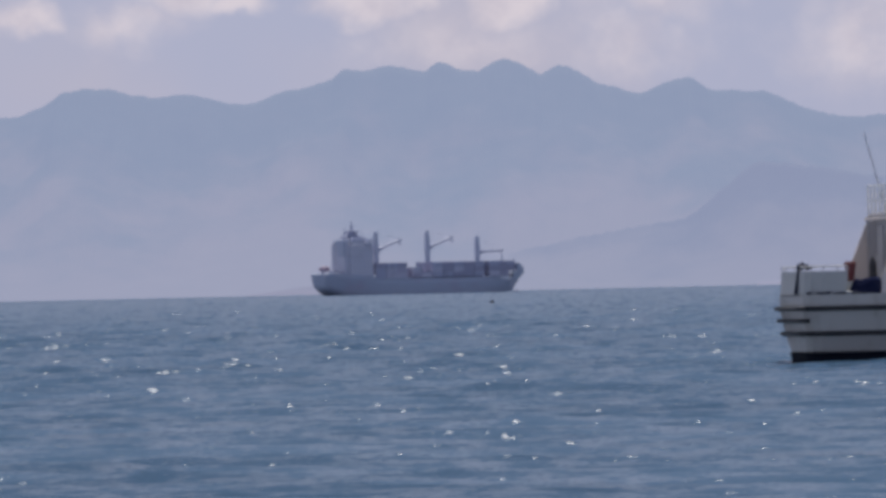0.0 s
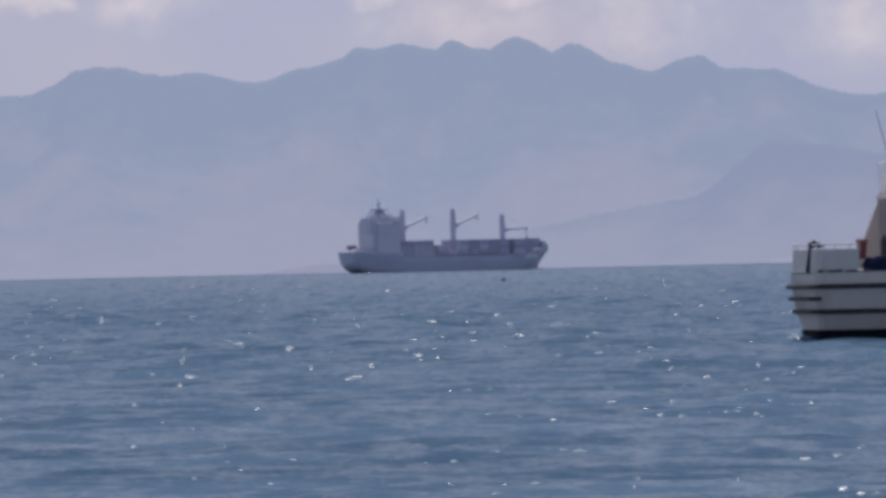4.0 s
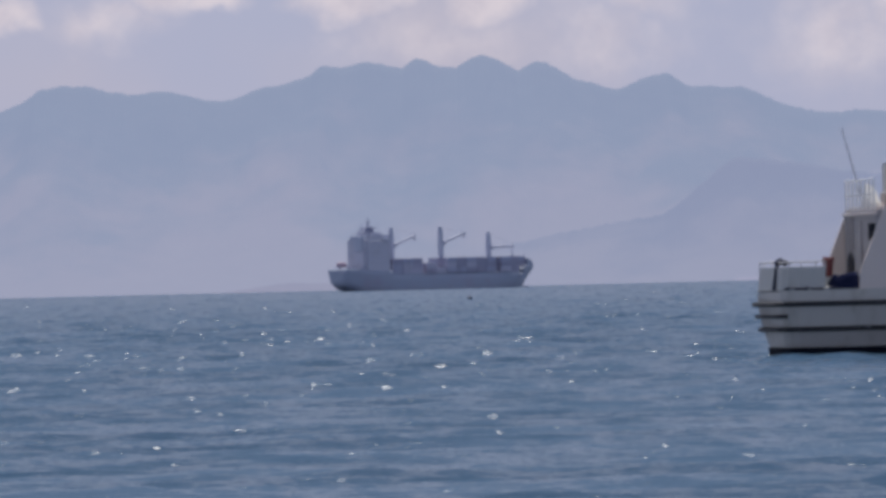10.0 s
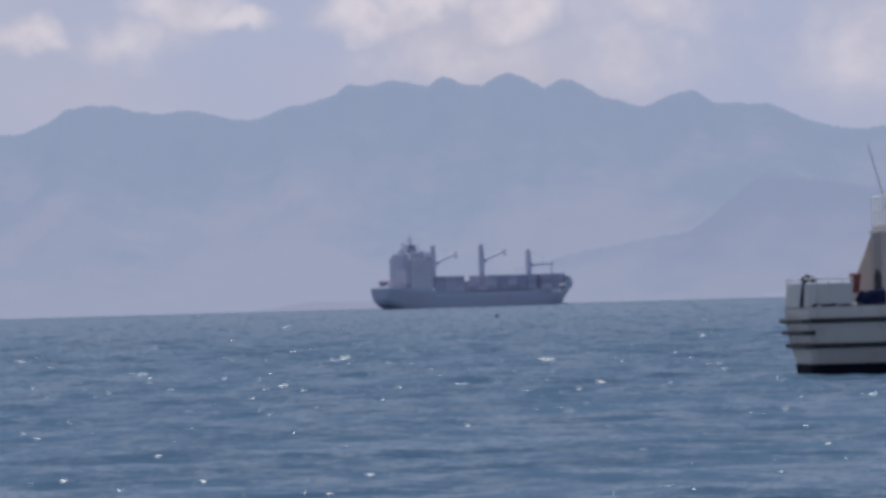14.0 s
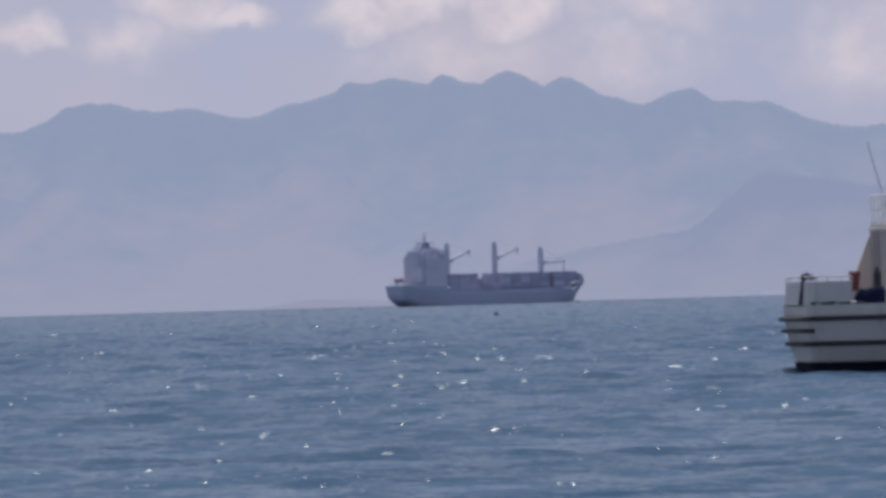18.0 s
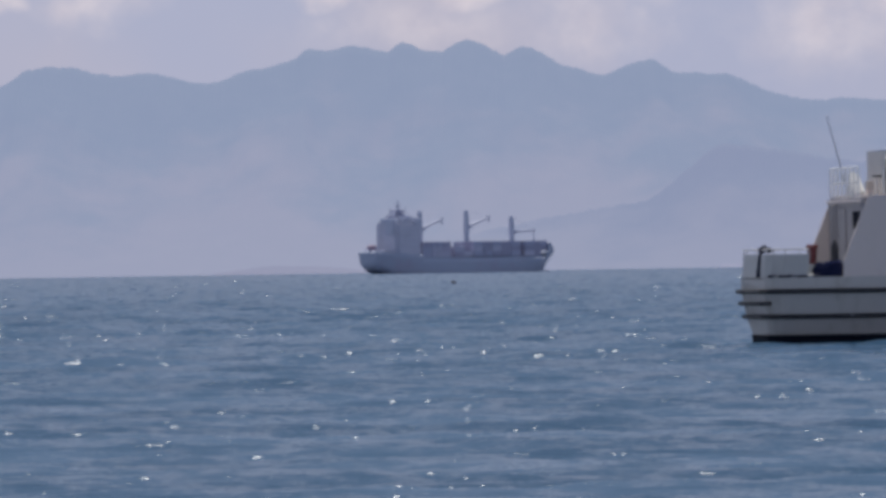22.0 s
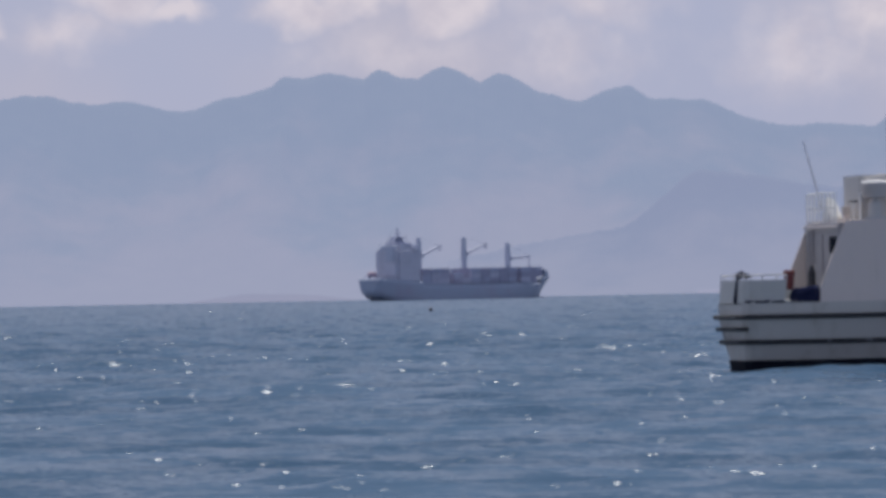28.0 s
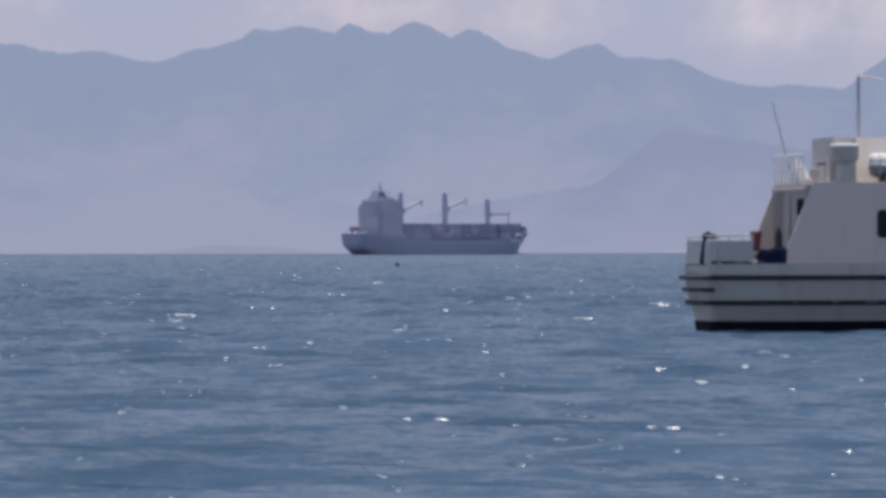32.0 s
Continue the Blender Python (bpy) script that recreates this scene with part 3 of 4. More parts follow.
            part("window", box(B(), x, x + 0.9, -9.68, -9.58, z, z + 0.9), M_SHIPGLASS, house)
        for i in range(6):
            yy = -8.0 + i * 3.0
            part("window", box(B(), -48.08, -47.96, yy, yy + 0.9, z, z + 0.9), M_SHIPGLASS, house)
    for i in range(7):
        x = -45.8 + i * 1.6
        part("window", box(B(), x, x + 1.2, -8.68, -8.58, 26.8, 28.0), M_SHIPGLASS, house)
    # funnel on the after side
    funnel = part("funnel", box(B(), -50.2, -47.95, -8.6, 5.5, 9.9, 26.2, 0.15), M_HOUSE, ship)
    part("funnel_casing", box(B(), -51.0, -47.6, -8.0, -1.6, 20.0, 28.2, 0.4), M_CRANE, funnel, "darker grey painted funnel casing")
    part("casing_top", box(B(), -50.4, -47.2, -7.4, 3.6, 26.1, 28.0, 0.3), M_CRANE, funnel)
    for yy in (-6.2, -4.2):
        part("exhaust_pipe", rod(B(), (-48.8, yy, 27.9), (-49.0, yy, 29.2), 0.4), M_SHIPDARK, funnel)
    mast = part("radar_mast", rod(B(), (-41.5, 0, 29.5), (-41.5, 0, 37.6), 0.55, 0.2), M_SHIPDARK, ship)
    part("mast_base", loft(B(), [[(-45.6, -2.6, 29.5), (-38.6, -2.6, 29.5), (-38.6, 2.6, 29.5), (-45.6, 2.6, 29.5)], [(-44.4, -2.0, 31.6), (-39.8, -2.0, 31.6), (-39.8, 2.0, 31.6), (-44.4, 2.0, 31.6)], [(-42.6, -0.9, 33.4), (-40.4, -0.9, 33.4), (-40.4, 0.9, 33.4), (-42.6, 0.9, 33.4)]]), M_SHIPDARK, mast)
    part("radar_scanner", box(B(), -41.7, -41.3, -1.8, 1.8, 34.2, 34.6), M_SHIPDARK, mast)
    part("yard_arm", rod(B(), (-41.5, -2.6, 35.4), (-41.5, 2.6, 35.4), 0.14), M_SHIPDARK, mast)
    part("signal_platform", box(B(), -44.2, -38.8, -3.6, 3.6, 32.0, 32.5, 0.1), M_SHIPDARK, mast)
    part("flag_halyard", rod(B(), (-45.4, 3.4, 29.5), (-44.0, 1.6, 34.6), 0.14, 0.08), M_SHIPDARK, mast)
    part("whip_aerial", rod(B(), (-44.4, -5.0, 29.5), (-44.4, -5.0, 33.4), 0.16, 0.08), M_SHIPDARK, mast)
    part("whip_aerial", rod(B(), (-37.8, -3, 29.5), (-37.8, -3, 34.0), 0.12, 0.05), M_SHIPDARK, mast)
    # poop deck: lifeboat, winches, rails
    lifeboat = part("lifeboat", turned(B(), [(0.3, -3.2), (1.2, -2.2), (1.45, 0), (1.2, 2.2), (0.3, 3.2)], (-55.2, 4.4, 13.6), "X", 14), M_ORANGE, ship, "orange enclosed lifeboat")
    part("davit", loft(B(), [[(-56.4, 3.2, 10.2), (-55.9, 3.2, 10.2), (-55.9, 5.6, 10.2), (-56.4, 5.6, 10.2)], [(-57.2, 3.2, 13.8), (-56.7, 3.2, 13.8), (-56.7, 5.6, 13.8), (-57.2, 5.6, 13.8)]]), M_SHIPDARK, lifeboat)
    part("davit", box(B(), -52.2, -51.6, 3.2, 5.6, 10.0, 12.2), M_SHIPDARK, lifeboat)
    part("mooring_winch", box(B(), -55.2, -53.4, -4.0, -1.0, 10.2, 12.0, 0.2), M_SHIPDARK, ship)
    for side in (-1, 1):
        bm = B()
        for i in range(6):
            x = -58.4 + i * 2.2
            rod(bm, (x, side * (7.6 + min(i, 3) * 0.6), 11.0), (x, side * (7.6 + min(i, 3) * 0.6), 12.4), 0.08, seg=6)
        rod(bm, (-58.4, side * 7.6, 12.4), (-51.8, side * 9.4, 12.4), 0.08, seg=6)
        rod(bm, (-51.8, side * 9.4, 12.4), (-47.4, side * 9.4, 12.4), 0.08, seg=6)
        part("stern_rail", bm, M_SHIPDARK, ship)
    # hatch coamings and the containers on them
    rng = random.Random(5)
    part("hatch_coaming", box(B(), -32.5, -14.0, -9.0, 9.0, 7.0, 8.4, 0.1), M_HULL, ship)
    part("hatch_coaming", box(B(), -11.5, 48.0, -6.4, 6.4, 7.0, 8.4, 0.1), M_HULL, ship)
    for side in (-1, 1):
        part("side_bulwark", box(B(), -33.0, 41.0, side * 9.8 - 0.1, side * 9.8 + 0.1, 6.9, 8.0, 0.05), M_HULL, ship)
    bays = [(-32.3, 3), (-26.0, 3), (-20.0, 3), (-11.0, 2), (-5.2, 1), (1.2, 3), (7.4, 3), (13.6, 3), (19.8, 3), (26.0, 3), (35.2, 3), (41.4, 3), (47.6, 3)]
    pale = {(-26.0, 0), (-26.0, 1), (-20.0, 0), (-5.2, 0), (-11.0, 1), (1.2, 1), (13.6, 1), (35.2, 0)}
    for x, tiers in bays:
        for tier in range(tiers):
            for row in range(7):
                w = 2.44
                y0 = -8.7 + row * 2.5
                if abs(y0 + 1.2) > (4.6 if x > 47 else 6.5 if x > 40 else 99.0):
                    continue
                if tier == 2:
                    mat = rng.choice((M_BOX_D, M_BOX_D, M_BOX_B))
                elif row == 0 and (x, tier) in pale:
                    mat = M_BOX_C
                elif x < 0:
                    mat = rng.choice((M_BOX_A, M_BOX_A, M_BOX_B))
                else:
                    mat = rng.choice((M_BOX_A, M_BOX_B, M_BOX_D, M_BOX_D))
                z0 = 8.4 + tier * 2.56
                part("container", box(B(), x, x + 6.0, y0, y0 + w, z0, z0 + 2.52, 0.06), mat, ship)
    # three deck cranes
    for x, top, jib, tip in ((-27.2, 32.0, 23.2, (13.8, 27.6)), (3.3, 32.0, 24.0, (14.2, 28.4)), (33.2, 28.9, 21.0, (14.2, 21.4))):
        y0 = 0.0
        bm = B()
        rod(bm, (x, y0, 7.0), (x, y0, 20.5), 1.7, 1.35, 18)
        crane = part("crane", bm, M_CRANE, ship, "tall grey deck crane")
        part("crane_tower", loft(B(), [[(x - 1.2, -1.1, 20.4), (x + 1.2, -1.1, 20.4), (x + 1.2, 1.1, 20.4), (x - 1.2, 1.1, 20.4)], [(x - 1.0, -0.9, top - 1.6), (x + 0.7, -0.9, top - 1.6), (x + 0.7, 0.9, top - 1.6), (x - 1.0, 0.9, top - 1.6)],
                                     [(x - 0.7, -0.7, top), (x + 0.4, -0.7, top), (x + 0.4, 0.7, top), (x - 0.7, 0.7, top)]]), M_CRANE, crane)
        part("operator_cab", box(B(), x + 1.2, x + 2.8, -1.0, 1.0, jib - 1.2, jib + 0.8, 0.15), M_SHIPDARK, crane)
        a, b = Vector((x + 1.4, 0, jib)), Vector((x + tip[0], 0, tip[1]))
        bm = B()
        for yy in (-0.7, 0.7):
            rod(bm, a + Vector((0, yy, 0)), b + Vector((0, yy * 0.6, 0)), 0.72, 0.58, 8)
        for i in range(7):
            f = (i + 0.5) / 7
            c = a.lerp(b, f)
            rod(bm, c + Vector((0, -0.7, 0)), c + Vector((0.3, 0.7, 0)), 0.2, seg=6)
        box(bm, b.x - 0.5, b.x + 0.9, -0.7, 0.7, b.z - 0.6, b.z + 0.6)
        part("jib", bm, M_JIB, crane)
        bm = B()
        rod(bm, (x, 0.4, top - 0.2), b + Vector((0, 0.3, 0.5)), 0.035, seg=5)
        rod(bm, (x, -0.4, top - 0.2), b + Vector((0, -0.3, 0.5)), 0.035, seg=5)
        part("luffing_wire", bm, M_CRANE, crane)
        drop = 4.6 if jib < 22 else 1.4
        bm = B()
        rod(bm, b + Vector((0.5, 0, -0.4)), b + Vector((0.5, 0, -drop)), 0.22 if jib < 22 else 0.1, seg=6)
        box(bm, b.x + 0.1, b.x + 0.9, -0.4, 0.4, b.z - drop - 0.9, b.z - drop)
        part("hook_block", bm, M_SHIPDARK, crane)
    return ship


SHIP = build_ship()


# ---- white work boat: x forward, y to port, z up from the waterline ----
BOAT_AT = pose(9.56, 184.5, 0, 0, 0, 10)


def aboard(name, bm, mat, label, category, group="", smooth=False):
    """A loose thing lying on the boat, built in the boat's own measures."""
    ob = new(name, mesh_of(name, bm, mat, smooth))
    ob.matrix_world = BOAT_AT
    return tagged(ob, label, category, group)


def build_boat():
    boat = tagged(new("moored_boat"), "white steel passenger boat with black rubbing strakes lying still", "boat")
    def hull_section(x, bd, bw, top, low=-0.9, rake=0.0):
        side = [(x + rake, bw * 0.5, low), (x + rake * 0.9, bd - 0.72, -0.2), (x + rake * 0.72, bd - 0.52, 0.24), (x + rake * 0.28, bd - 0.24, 0.8), (x, bd - 0.02, 1.5), (x, bd, top)]
        side = [(a, max(b, 0.04), c) for a, b, c in side]
        return [(a, -b, c) for a, b, c in reversed(side)] + side
    secs = [hull_section(-0.10, 1.50, 1.35, 1.93, rake=0.32), hull_section(0.06, 1.74, 1.58, 1.93, rake=0.27), hull_section(0.37, 1.89, 1.72, 1.93, rake=0.18), hull_section(0.88, 1.98, 1.82, 1.93, rake=0.08), hull_section(1.7, 2.05, 1.9, 1.93), hull_section(3, 2.1, 1.95, 1.93), hull_section(8, 2.1, 1.9, 2.0),
            hull_section(11.5, 1.75, 1.3, 2.2), hull_section(14.0, 0.95, 0.45, 2.45), hull_section(15.4, 0.12, 0.05, 2.6)]
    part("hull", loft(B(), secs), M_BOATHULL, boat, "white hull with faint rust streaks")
    # boot stripe
    def ring(x, w, z, rake=0.0):
        return [(x, -w + 0.20, z[0]), (x - rake, -w - 0.02, z[1]), (x - rake, w + 0.02, z[1]), (x, w - 0.20, z[0])]
    stripe = [ring(0.12, 1.02, (-0.35, 0.27), 0.04), ring(0.25, 1.26, (-0.35, 0.27), 0.04), ring(0.50, 1.41, (-0.35, 0.27), 0.03), ring(0.94, 1.50, (-0.35, 0.27), 0.02)] + [ring(x, w - 0.52, (-0.35, 0.27)) for x, w in ((1.7, 2.05), (3, 2.1), (8, 2.1), (11.5, 1.75), (14.0, 0.95))]
    part("boot_stripe", loft(B(), stripe), M_BOOT, boat, "dark stripe along the waterline")
    # rubbing strakes round the stern and along both sides
    def strake(z, half, pts):
        pts = pts + [(x, -y) for x, y in reversed(pts)]
        bm = B()
        for (xa, ya), (xb, yb) in zip(pts, pts[1:]):
            rod(bm, (xa, ya, z), (xb, yb, z), half, seg=10)
        return bm
    part("rubbing_strake", strake(1.53, 0.07, [(9.5, -2.13), (3.0, -2.13), (1.7, -2.08), (0.88, -2.01), (0.34, -1.92), (0.0, -1.77), (-0.21, -1.48)]), M_RUBBER, boat)
    part("rubbing_strake", strake(0.80, 0.07, [(9.5, -1.89), (3.0, -1.89), (1.7, -1.84), (0.91, -1.77), (0.39, -1.68), (0.08, -1.53), (-0.09, -1.26)]), M_RUBBER, boat)
    bm = B()
    rod(bm, (-0.17, -1.40, 1.18), (-0.17, 1.40, 1.18), 0.06)
    for side in (-1, 1):
        rod(bm, (-0.17, side * 1.40, 1.18), (0.04, side * 1.66, 1.18), 0.06)
    part("stern_fender", bm, M_RUBBER, boat)
    part("deck", loft(B(), [[(-0.1, -1.45, 1.88), (-0.1, -1.45, 1.94), (-0.1, 1.45, 1.94), (-0.1, 1.45, 1.88)], [(0.45, -1.88, 1.88), (0.45, -1.88, 1.94), (0.45, 1.88, 1.94), (0.45, 1.88, 1.88)], [(2.9, -1.98, 1.88), (2.9, -1.98, 1.94), (2.9, 1.98, 1.94), (2.9, 1.98, 1.88)]]), M_DECK, boat)
    # bulwark round the after deck
    edge = [(1.10, 1.96), (0.80, 1.93), (0.40, 1.85), (0.10, 1.70), (-0.06, 1.46)]
    edge = [(x, -y) for x, y in edge] + [(x, y) for x, y in reversed(edge)]
    for k, ((xa, ya), (xb, yb)) in enumerate(zip(edge, edge[1:])):
        d = Vector((xb - xa, yb - ya, 0)).normalized()
        nrm = Vector((d.y, -d.x, 0)) * 0.02
        bm = B()
        loft(bm, [[(x - nrm.x, y - nrm.y, 1.94), (x + nrm.x, y + nrm.y, 1.94), (x + nrm.x + 0.05, y + nrm.y, 2.60), (x - nrm.x + 0.05, y - nrm.y, 2.60)] for x, y in ((xa, ya), (xb, yb))])
        part("bulwark_plate", bm, M_GREY, boat, "grey steel bulwark plate round the after deck" if k == 0 else "")
    rail = B()
    for (xa, ya), (xb, yb) in zip(edge, edge[1:]):
        rod(rail, (xa + 0.05, ya, 2.74), (xb + 0.05, yb, 2.74), 0.02, seg=8)
        rod(rail, (xa + 0.05, ya, 2.58), (xa + 0.05, ya, 2.74), 0.016, seg=8)
    part("stern_rail", rail, M_AFTSCREEN, boat)
    post = part("mooring_post", rod(B(), (-0.13, -0.80, 1.94), (0.0, -0.74, 2.72), 0.068, 0.062, 12), M_ROPE, boat, "black padded mooring post")
    bm = B()
    for cx, cz, r in ((-0.01, 2.74, 0.08), (0.09, 2.76, 0.11), (0.22, 2.73, 0.095), (0.32, 2.72, 0.05)):
        lump = bmesh.ops.create_icosphere(bm, subdivisions=2, radius=r)["verts"]
        for v in lump:
            v.co = Vector((cx, -0.74, cz)) + v.co * (1 + 0.35 * noise.noise(v.co * 14 + Vector((cx * 9, 0, 0))))
    part("coiled_hose", bm, M_ROPE, post)
    rnd = random.Random(2)
    for i in range(13):
        r, run = 0.022 + rnd.random() * 0.022, 0.07 + rnd.random() * 0.10
        x = 0.10 + i * 0.098 + rnd.random() * 0.04
        y = -1.66 - 0.30 * min(1.0, x / 0.9) ** 0.6
        coil = turned(B(), [(r * 0.3, -run), (r * 0.9, -run * 0.7), (r, -run * 0.1), (r * 0.85, run * 0.5), (r * 0.3, run)], (x, y - 0.03, 1.935 + r * 0.9), "X", 8)
        pale = i % 5 == 1
        aboard("rope_length", coil, M_GREY if pale else M_ROPE, "short pale rope end lying along the deck edge" if pale else "short dark rope end lying along the deck edge", "rope", "rope ends on the boat", smooth=True)
    for x, w in ((2.34, 0.11), (3.48, 0.2), (4.5, 0.34), (6.1, 0.28)):
        part("worn_patch", box(B(), x, x + w, -1.962, -1.90, 0.79, 0.845, 0.01), M_WORN, boat, "patch worn pale on the rubbing strake")
    # locker with red bin, tarpaulin heap
    part("deck_locker", box(B(), 1.20, 1.9, -1.58, 0.6, 1.94, 2.30, 0.03), M_GREY, boat)
    bm = B()
    turned(bm, [(0.10, 0.0), (0.112, 0.02), (0.155, 0.44), (0.178, 0.46), (0.178, 0.52), (0.15, 0.57)], (1.36, -1.40, 2.30), "Z", 20)
    aboard("bin", bm, M_RED, "faded red plastic bin standing on a deck locker", "bin")
    bm = B()
    bmesh.ops.create_icosphere(bm, subdivisions=4, radius=1.0)
    for v in bm.verts:
        n = noise.fractal(v.co * 1.7, 1.0, 2.0, 4)
        v.co = Vector((v.co.x * (0.50 + 0.05 * n), v.co.y * (0.3 + 0.05 * n), min(max(v.co.z, -0.15), 0.66 + 0.12 * n) * (0.52 + 0.10 * n)))
    bmesh.ops.translate(bm, verts=bm.verts, vec=(1.82, -1.62, 1.99))
    aboard("tarpaulin", bm, M_NAVY, "crumpled navy tarpaulin heaped on the after deck", "tarpaulin", smooth=True)
    # deckhouse: side walls that run aft as slanted wings, after wall with a door, roof
    for y0, y1, aft in ((-2.08, -2.0, 0.0), (2.0, 2.08, -0.1)):
        part("house_side", prism(B(), [(2.12 + aft, 1.93), (2.14 + aft, 2.42), (2.90 + aft, 4.26), (9.6, 4.26), (10.4, 1.98)], y0, y1), M_WHITE, boat)
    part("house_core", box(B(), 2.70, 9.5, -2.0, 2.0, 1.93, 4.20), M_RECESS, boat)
    part("house_front", prism(B(), [(9.5, 1.95), (9.5, 4.24), (9.62, 4.24), (10.42, 1.95)], -2.0, 2.0), M_WHITE, boat)
    roof = part("house_roof", box(B(), 2.88, 9.7, -2.06, 2.06, 4.20, 4.30, 0.02), M_WHITE, boat)
    part("aft_roof", box(B(), 2.62, 2.88, -2.0, 2.0, 4.06, 4.15, 0.02), M_WHITE, roof)
    # dark strip added below the roof edge in place of shade
    part("roof_beam", box(B(), 2.675, 2.70, -1.98, 1.98, 3.94, 4.06, 0.01), M_RECESS, roof)
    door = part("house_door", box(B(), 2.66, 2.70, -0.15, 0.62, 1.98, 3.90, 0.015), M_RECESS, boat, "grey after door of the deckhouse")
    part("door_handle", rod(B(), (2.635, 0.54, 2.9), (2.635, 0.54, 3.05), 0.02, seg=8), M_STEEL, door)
    # near-black panel painted for the dark inside; no opening is cut
    part("after_window", box(B(), 2.665, 2.705, -1.80, -1.02, 3.33, 3.82, 0.01), M_BOOT, boat, "dark after window, a flat near-black panel")
    bm = B()
    rod(bm, (2.62, 0.82, 1.95), (2.62, 0.82, 4.02), 0.03, seg=8)
    rod(bm, (2.62, 1.22, 1.95), (2.62, 1.22, 4.02), 0.03, seg=8)
    for i in range(8):
        rod(bm, (2.62, 0.82, 2.2 + i * 0.26), (2.62, 1.22, 2.2 + i * 0.26), 0.018, seg=6)
    part("ladder", bm, M_RECESS, boat)
    bm = B()
    turned(bm, [(0.08, 0.0), (0.11, 0.05), (0.11, 0.85), (0.06, 0.98), (0.03, 1.05)], (2.28, -0.35, 1.94), "Z", 14)
    aboard("gas_bottle", bm, M_DARK, "tall dark gas bottle standing by the deckhouse door", "gas bottle")
    # side windows with rubber frames
    def rounded(x0, x1, z0, z1, r):
        pts = []
        for cx, cz, a0 in ((x1 - r, z0 + r, -90), (x1 - r, z1 - r, 0), (x0 + r, z1 - r, 90), (x0 + r, z0 + r, 180)):
            for i in range(6):
                a = radians(a0 + 18 * i)
                pts.append((cx + r * math.cos(a), cz + r * math.sin(a)))
        return pts

    def window(x0, x1, z0, z1, mat):
        rim = part("window_frame", prism(B(), rounded(x0 - 0.06, x1 + 0.06, z0 - 0.06, z1 + 0.06, 0.12), -2.104, -2.07), M_RUBBER, boat)
        part("window_pane", prism(B(), rounded(x0, x1, z0, z1, 0.08), -2.112, -2.09), mat, rim)
        return rim
    window(4.86, 5.24, 2.74, 3.43, M_GLASS)
    rim = window(5.64, 6.46, 2.74, 3.43, M_GLASS)
    # pale sheet on the glass, a painted reflection
    part("curtain", prism(B(), rounded(5.68, 6.08, 2.80, 3.40, 0.03), -2.118, -2.108), M_PALE_GLASS, rim, "pale patch painted as a reflection on the pane")
    # roof: rail, wheelhouse screen, vent, life raft, mast, whip aerial
    bm = B()
    for y in (-1.5, -1.0, -0.5, 0.0, 0.5, 1.0, 1.45, 1.9):
        rod(bm, (2.74, y, 4.15), (2.74, y, 5.10), 0.034, seg=8)
    rod(bm, (3.20, 1.9, 4.30), (3.20, 1.9, 5.10), 0.03, seg=8)
    for z in (4.66, 5.10):
        rod(bm, (2.74, -1.5, z), (2.74, 1.9, z), 0.018, seg=8)
        rod(bm, (2.74, 1.9, z), (3.20, 1.9, z), 0.018, seg=8)
    part("roof_rail", bm, M_PIPE, boat, "thin white pipe rail on the roof")
    part("whip_aerial", rod(B(), (2.96, 0.6, 4.30), (2.34, 0.6, 6.64), 0.032, 0.02, 8), M_WHIP, boat)
    # added wedge, tilted into the sun to brighten the space behind the rail
    part("sloping_cover", loft(B(), [[(x, -0.32, 4.30), (x, -0.30, 4.40), (x, 0.30, z), (x, 0.36, 4.30)] for x, z in ((2.88, 4.90), (2.92, 5.00), (3.06, 4.98), (3.22, 4.86), (3.25, 4.74))]), M_CANVAS, boat, "white wedge on the roof, sloped to catch the sun")
    lamp = part("roof_box", box(B(), 3.18, 3.39, -0.72, -0.50, 4.44, 4.70, 0.02), M_CAP, boat, "small grey box on a white stand")
    part("stand", box(B(), 3.20, 3.37, -0.70, -0.52, 4.30, 4.44, 0.01), M_WHITE, lamp)
    bar = part("signal_post", rod(B(), (3.52, -0.6, 4.30), (3.52, -0.6, 4.82), 0.035, 0.03, 8), M_PIPE, boat)
    part("crossbar", box(B(), 3.38, 3.66, -0.66, -0.54, 4.81, 4.86, 0.01), M_DARK, bar, "black crossbar")
    part("signal_post", rod(B(), (3.60, -1.1, 4.30), (3.60, -1.1, 5.06), 0.045, 0.04, 8), M_PIPE, boat)
    def screen(corners, z1, rake=0.0):
        outline = []
        for cx, cy, a0, r in corners:
            for i in range(7):
                a = radians(a0 + 15 * i)
                outline.append((cx + r * math.cos(a), cy + r * math.sin(a)))
        bm = B()
        lo = [bm.verts.new((x, y, 4.30)) for x, y in outline]
        hi = [bm.verts.new((x, y + (rake if y < 0 else -rake), z1)) for x, y in outline]
        for i in range(len(lo)):
            bm.faces.new((lo[i], lo[(i + 1) % len(lo)], hi[(i + 1) % len(lo)], hi[i]))
        bm.faces.new(hi)
        bm.faces.new(lo[::-1])
        return bm
    upper = part("upper_house", screen([(4.42, -1.23, 180, 0.02), (8.2, -0.95, 270, 0.3), (8.2, 0.95, 0, 0.3), (4.42, 1.23, 90, 0.02)], 5.62, 0.66), M_CREAM, boat, "cream upper house with raked sides")
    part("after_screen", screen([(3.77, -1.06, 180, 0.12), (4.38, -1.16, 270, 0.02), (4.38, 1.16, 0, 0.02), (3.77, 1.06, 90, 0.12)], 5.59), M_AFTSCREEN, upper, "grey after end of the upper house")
    vent = part("mushroom_vent", turned(B(), [(0.33, 0.0), (0.33, 0.04), (0.26, 0.07), (0.235, 0.46), (0.19, 0.56), (0.18, 0.7)], (3.94, -1.62, 4.30), "Z", 24), M_AFTSCREEN, boat)
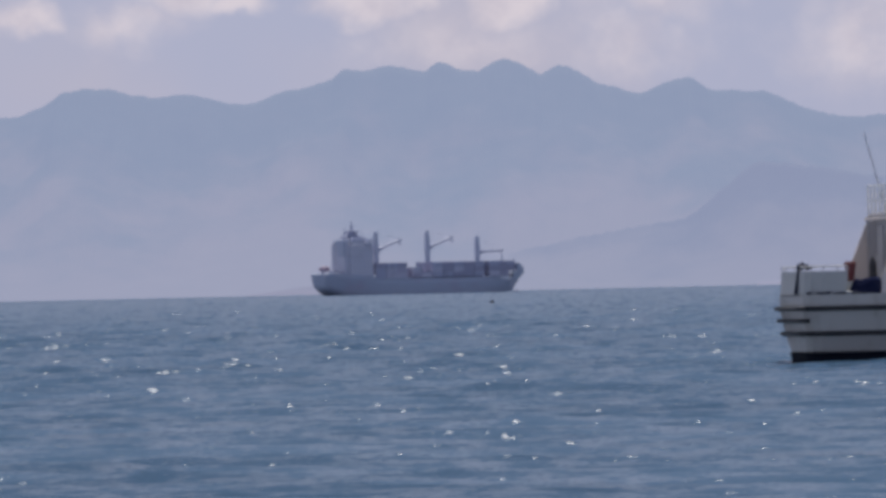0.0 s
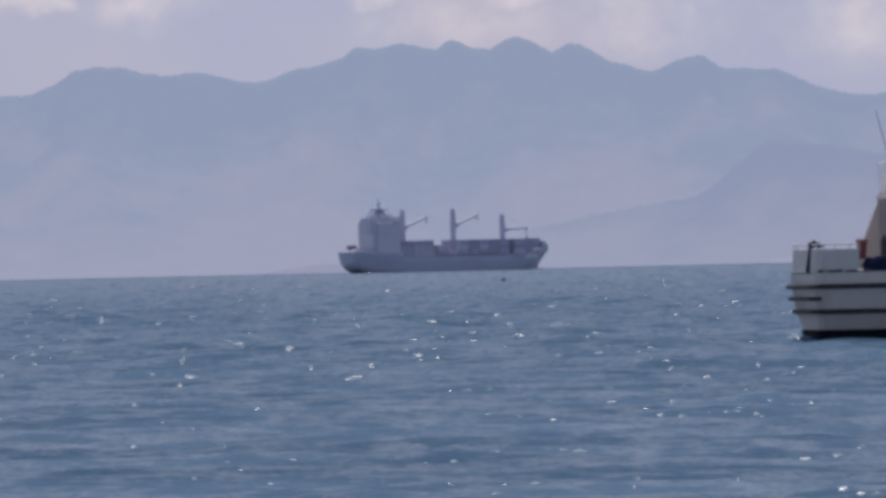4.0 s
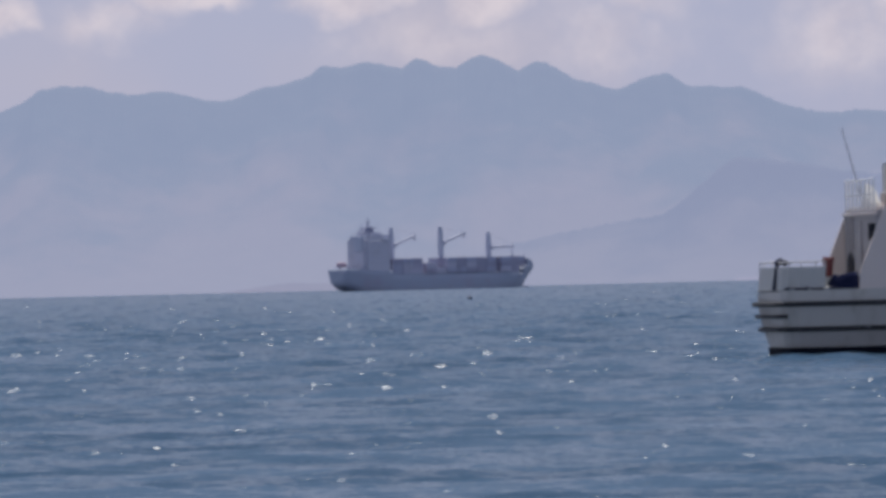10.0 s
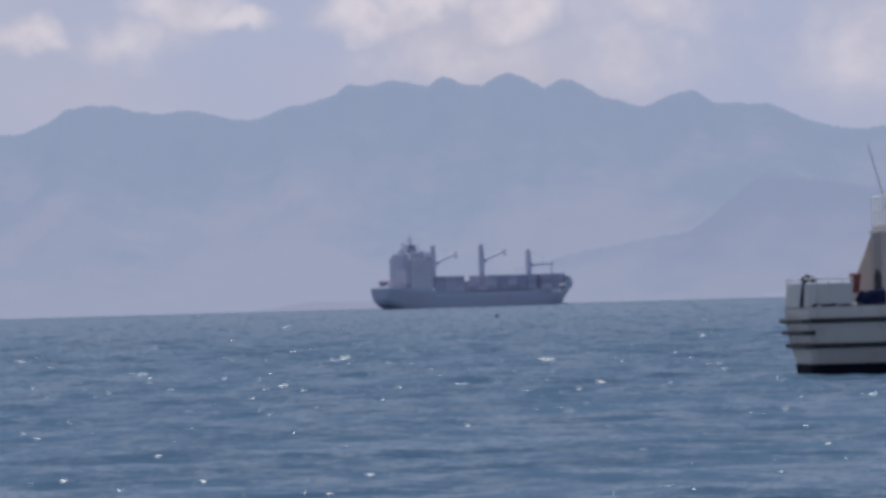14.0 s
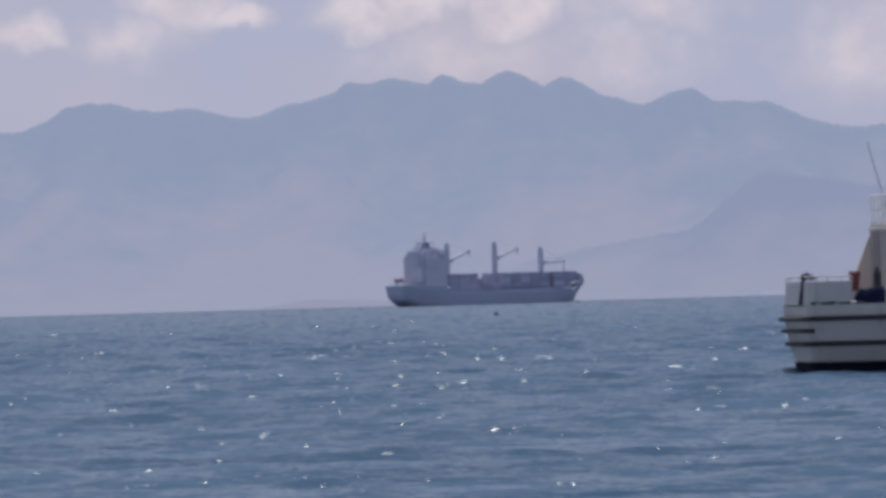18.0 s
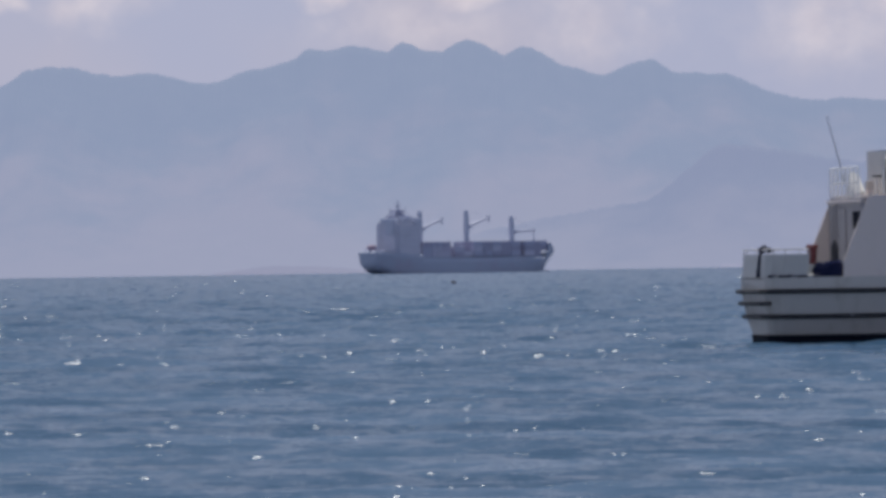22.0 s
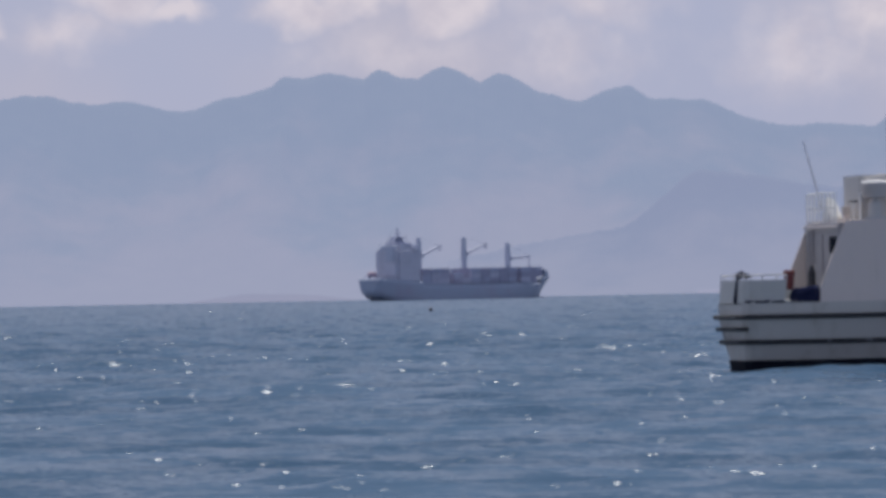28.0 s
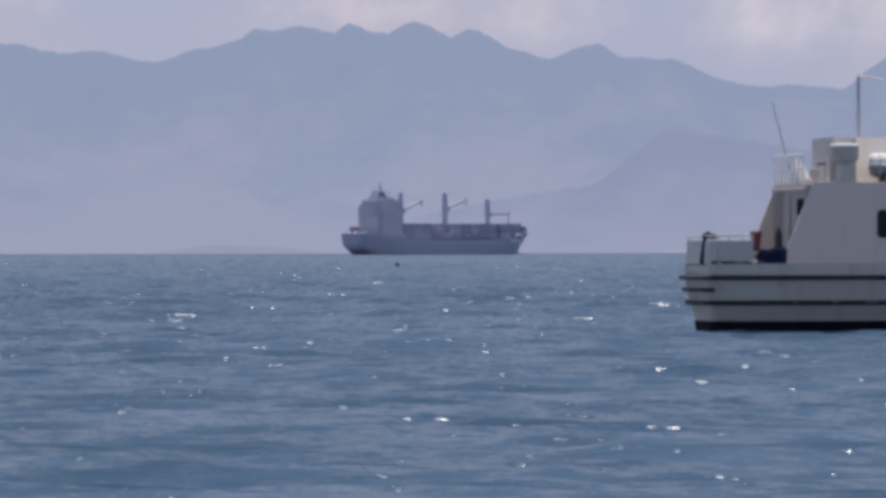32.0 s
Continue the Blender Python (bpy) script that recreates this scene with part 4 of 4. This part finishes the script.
    # greyer cap and whiter lid: shaded sides and sunlit top put into the colours
    part("vent_cap", turned(B(), [(0.30, -0.07), (0.41, -0.05), (0.42, 0.34), (0.40, 0.39), (0.25, 0.42)], (3.94, -1.62, 4.98), "Z", 28), M_CAP, vent, "grey rounded ventilator cap")
    part("cap_lid", turned(B(), [(0.422, 0.0), (0.428, 0.02), (0.39, 0.07), (0.2, 0.085), (0.02, 0.09)], (3.94, -1.62, 5.335), "Z", 28), M_RAFT, vent, "white lid standing for the ventilator's sunlit rim")
    def shell(top):
        """Half of a round-ended canister, cut along its middle."""
        bm = turned(B(), [(0.18, -0.74), (0.30, -0.70), (0.345, -0.6), (0.35, -0.05), (0.36, -0.04), (0.36, 0.04), (0.35, 0.05), (0.345, 0.6), (0.30, 0.70), (0.18, 0.74)], (0, 0, 0), "X", 28)
        bmesh.ops.bisect_plane(bm, geom=bm.verts[:] + bm.edges[:] + bm.faces[:], plane_co=(0, 0, 0), plane_no=(0, 0, 1), clear_inner=top, clear_outer=not top)
        bmesh.ops.contextual_create(bm, geom=[e for e in bm.edges if e.is_boundary])
        bmesh.ops.translate(bm, verts=bm.verts, vec=(5.46, -1.55, 4.79 if top else 4.78))
        return bm
    raft = tagged(new("life_raft"), "white life raft canister on the roof, its lower half painted as shade", "life raft")
    raft.matrix_world = BOAT_AT
    part("upper_shell", shell(True), M_RAFT, raft, "white upper shell", smooth=True)
    part("lower_shell", shell(False), M_SHELL_SHADE, raft, "lower shell, grey for its shaded side", smooth=True)
    for x in (5.1, 5.84):
        part("cradle", box(B(), x - 0.05, x + 0.05, -1.85, -1.25, 4.30, 4.56, 0.01), M_DARK, raft)
    for x in (4.96, 5.23, 5.70, 5.98):
        part("strap", turned(B(), [(0.352, -0.025), (0.360, -0.02), (0.360, 0.02), (0.352, 0.025)], (x, -1.55, 4.78), "X", 28), M_GREY, raft)
    mast = part("light_mast", rod(B(), (4.78, 0, 5.58), (4.78, 0, 7.40), 0.06, 0.05, 12), M_MAST, boat)
    part("mast_arm", rod(B(), (4.76, 0, 7.42), (5.72, 0, 7.25), 0.045, 0.03, 8), M_CREAM, mast)
    return boat


BOAT = build_boat()
BOAT.matrix_world = BOAT_AT


# ---- floating mooring buoy ----
def build_buoy():
    bm = B()
    turned(bm, [(0.16, -0.30), (0.33, -0.15), (0.36, 0.06), (0.29, 0.17), (0.10, 0.24)], (0, 0, 0), "Z", 20)
    buoy = tagged(new("mooring_buoy", mesh_of("mooring_buoy", bm, M_BUOY, True)), "small dark mooring buoy floating far out", "buoy")
    part("ring", rod(B(), (0, 0, 0.23), (0, 0, 0.42), 0.05, 0.04, 8), M_BUOY, buoy)
    buoy.location = (3.85, 940, 0.26)
    return buoy


build_buoy()


# ---- bird ----
def build_bird():
    bird = tagged(new("bird"), "small dark bird flying low over the water", "bird")
    body = turned(B(), [(0.004, -0.10), (0.022, -0.07), (0.033, -0.01), (0.032, 0.03), (0.022, 0.065), (0.020, 0.085), (0.010, 0.105), (0.002, 0.125)], (0, 0, 0), "X", 14)
    part("body", body, M_BIRD, bird, smooth=True)
    part("tail", prism(B(), [(-0.08, -0.006), (-0.17, -0.012), (-0.17, -0.004), (-0.08, 0.008)], -0.022, 0.022), M_BIRD, bird)
    wings = []
    for side in (1, -1):
        bm = B()
        plan = [(0.085, 0.0), (0.065, 0.06), (0.025, 0.14), (-0.03, 0.215), (-0.055, 0.205), (-0.065, 0.12), (-0.075, 0.05), (-0.08, 0.0)]
        lo = [bm.verts.new((x, side * y, -0.004)) for x, y in plan]
        hi = [bm.verts.new((x, side * y, 0.005 * (1 - y / 0.25))) for x, y in plan]
        bm.faces.new(lo)
        bm.faces.new(hi[::-1])
        for i in range(len(plan)):
            j = (i + 1) % len(plan)
            bm.faces.new((lo[i], hi[i], hi[j], lo[j]))
        bmesh.ops.recalc_face_normals(bm, faces=bm.faces)
        wings.append(part("wing", bm, M_BIRD, bird))
    for ob in bird.children:
        ob.data.transform(Matrix.Scale(0.74, 4))
    return bird, wings


BIRD, WINGS = build_bird()


def motions():
    walk(SHIP, [(0.0, pose(-22.0, 3251.0, 0, 0, 0, 31.00)), (4.0, pose(-14.7, 3255.6, 0, 0, 0, 32.25)), (8.0, pose(-7.4, 3260.5, 0, 0, 0, 33.50)),
                (12.0, pose(-0.1, 3265.5, 0, 0, 0, 34.75)), (16.0, pose(7.1, 3270.8, 0, 0, 0, 36.00)), (20.0, pose(14.3, 3276.3, 0, 0, 0, 37.25)),
                (24.0, pose(21.5, 3282.0, 0, 0, 0, 38.50)), (28.0, pose(28.7, 3287.9, 0, 0, 0, 39.75)), (32.0, pose(35.8, 3294.1, 0, 0, 0, 41.00))])
    walk(SEA, [(0.0, pose(0, 0, -0.07)), (32.0, pose(30.0, -30.0, -0.07))])
    # the bird crosses in half a second; it flies in from far off and away again
    fly = [(0.0, pose(-560, 80.0, 5.0)), (28.5, pose(-10.0, 64.5, 2.70)), (28.9, pose(-2.33, 64.0, 2.71)), (29.0, pose(-0.54, 63.7, 2.712)), (29.1, pose(1.36, 63.3, 2.73)),
           (29.2, pose(3.36, 62.9, 2.75)), (29.5, pose(9.5, 61.5, 3.0)), (32.0, pose(62, 52, 8))]
    walk(BIRD, fly)
    beat = [(0.0, 10), (28.8, 30), (28.9, -30), (29.0, 64), (29.1, 6), (29.2, -42), (29.3, 40), (29.4, 10), (32.0, 10)]
    for wing, side in zip(WINGS, (1, -1)):
        walk(wing, [(t, pose(0, side * 0.02, 0.01, side * a, 0, 0)) for t, a in beat])


motions()
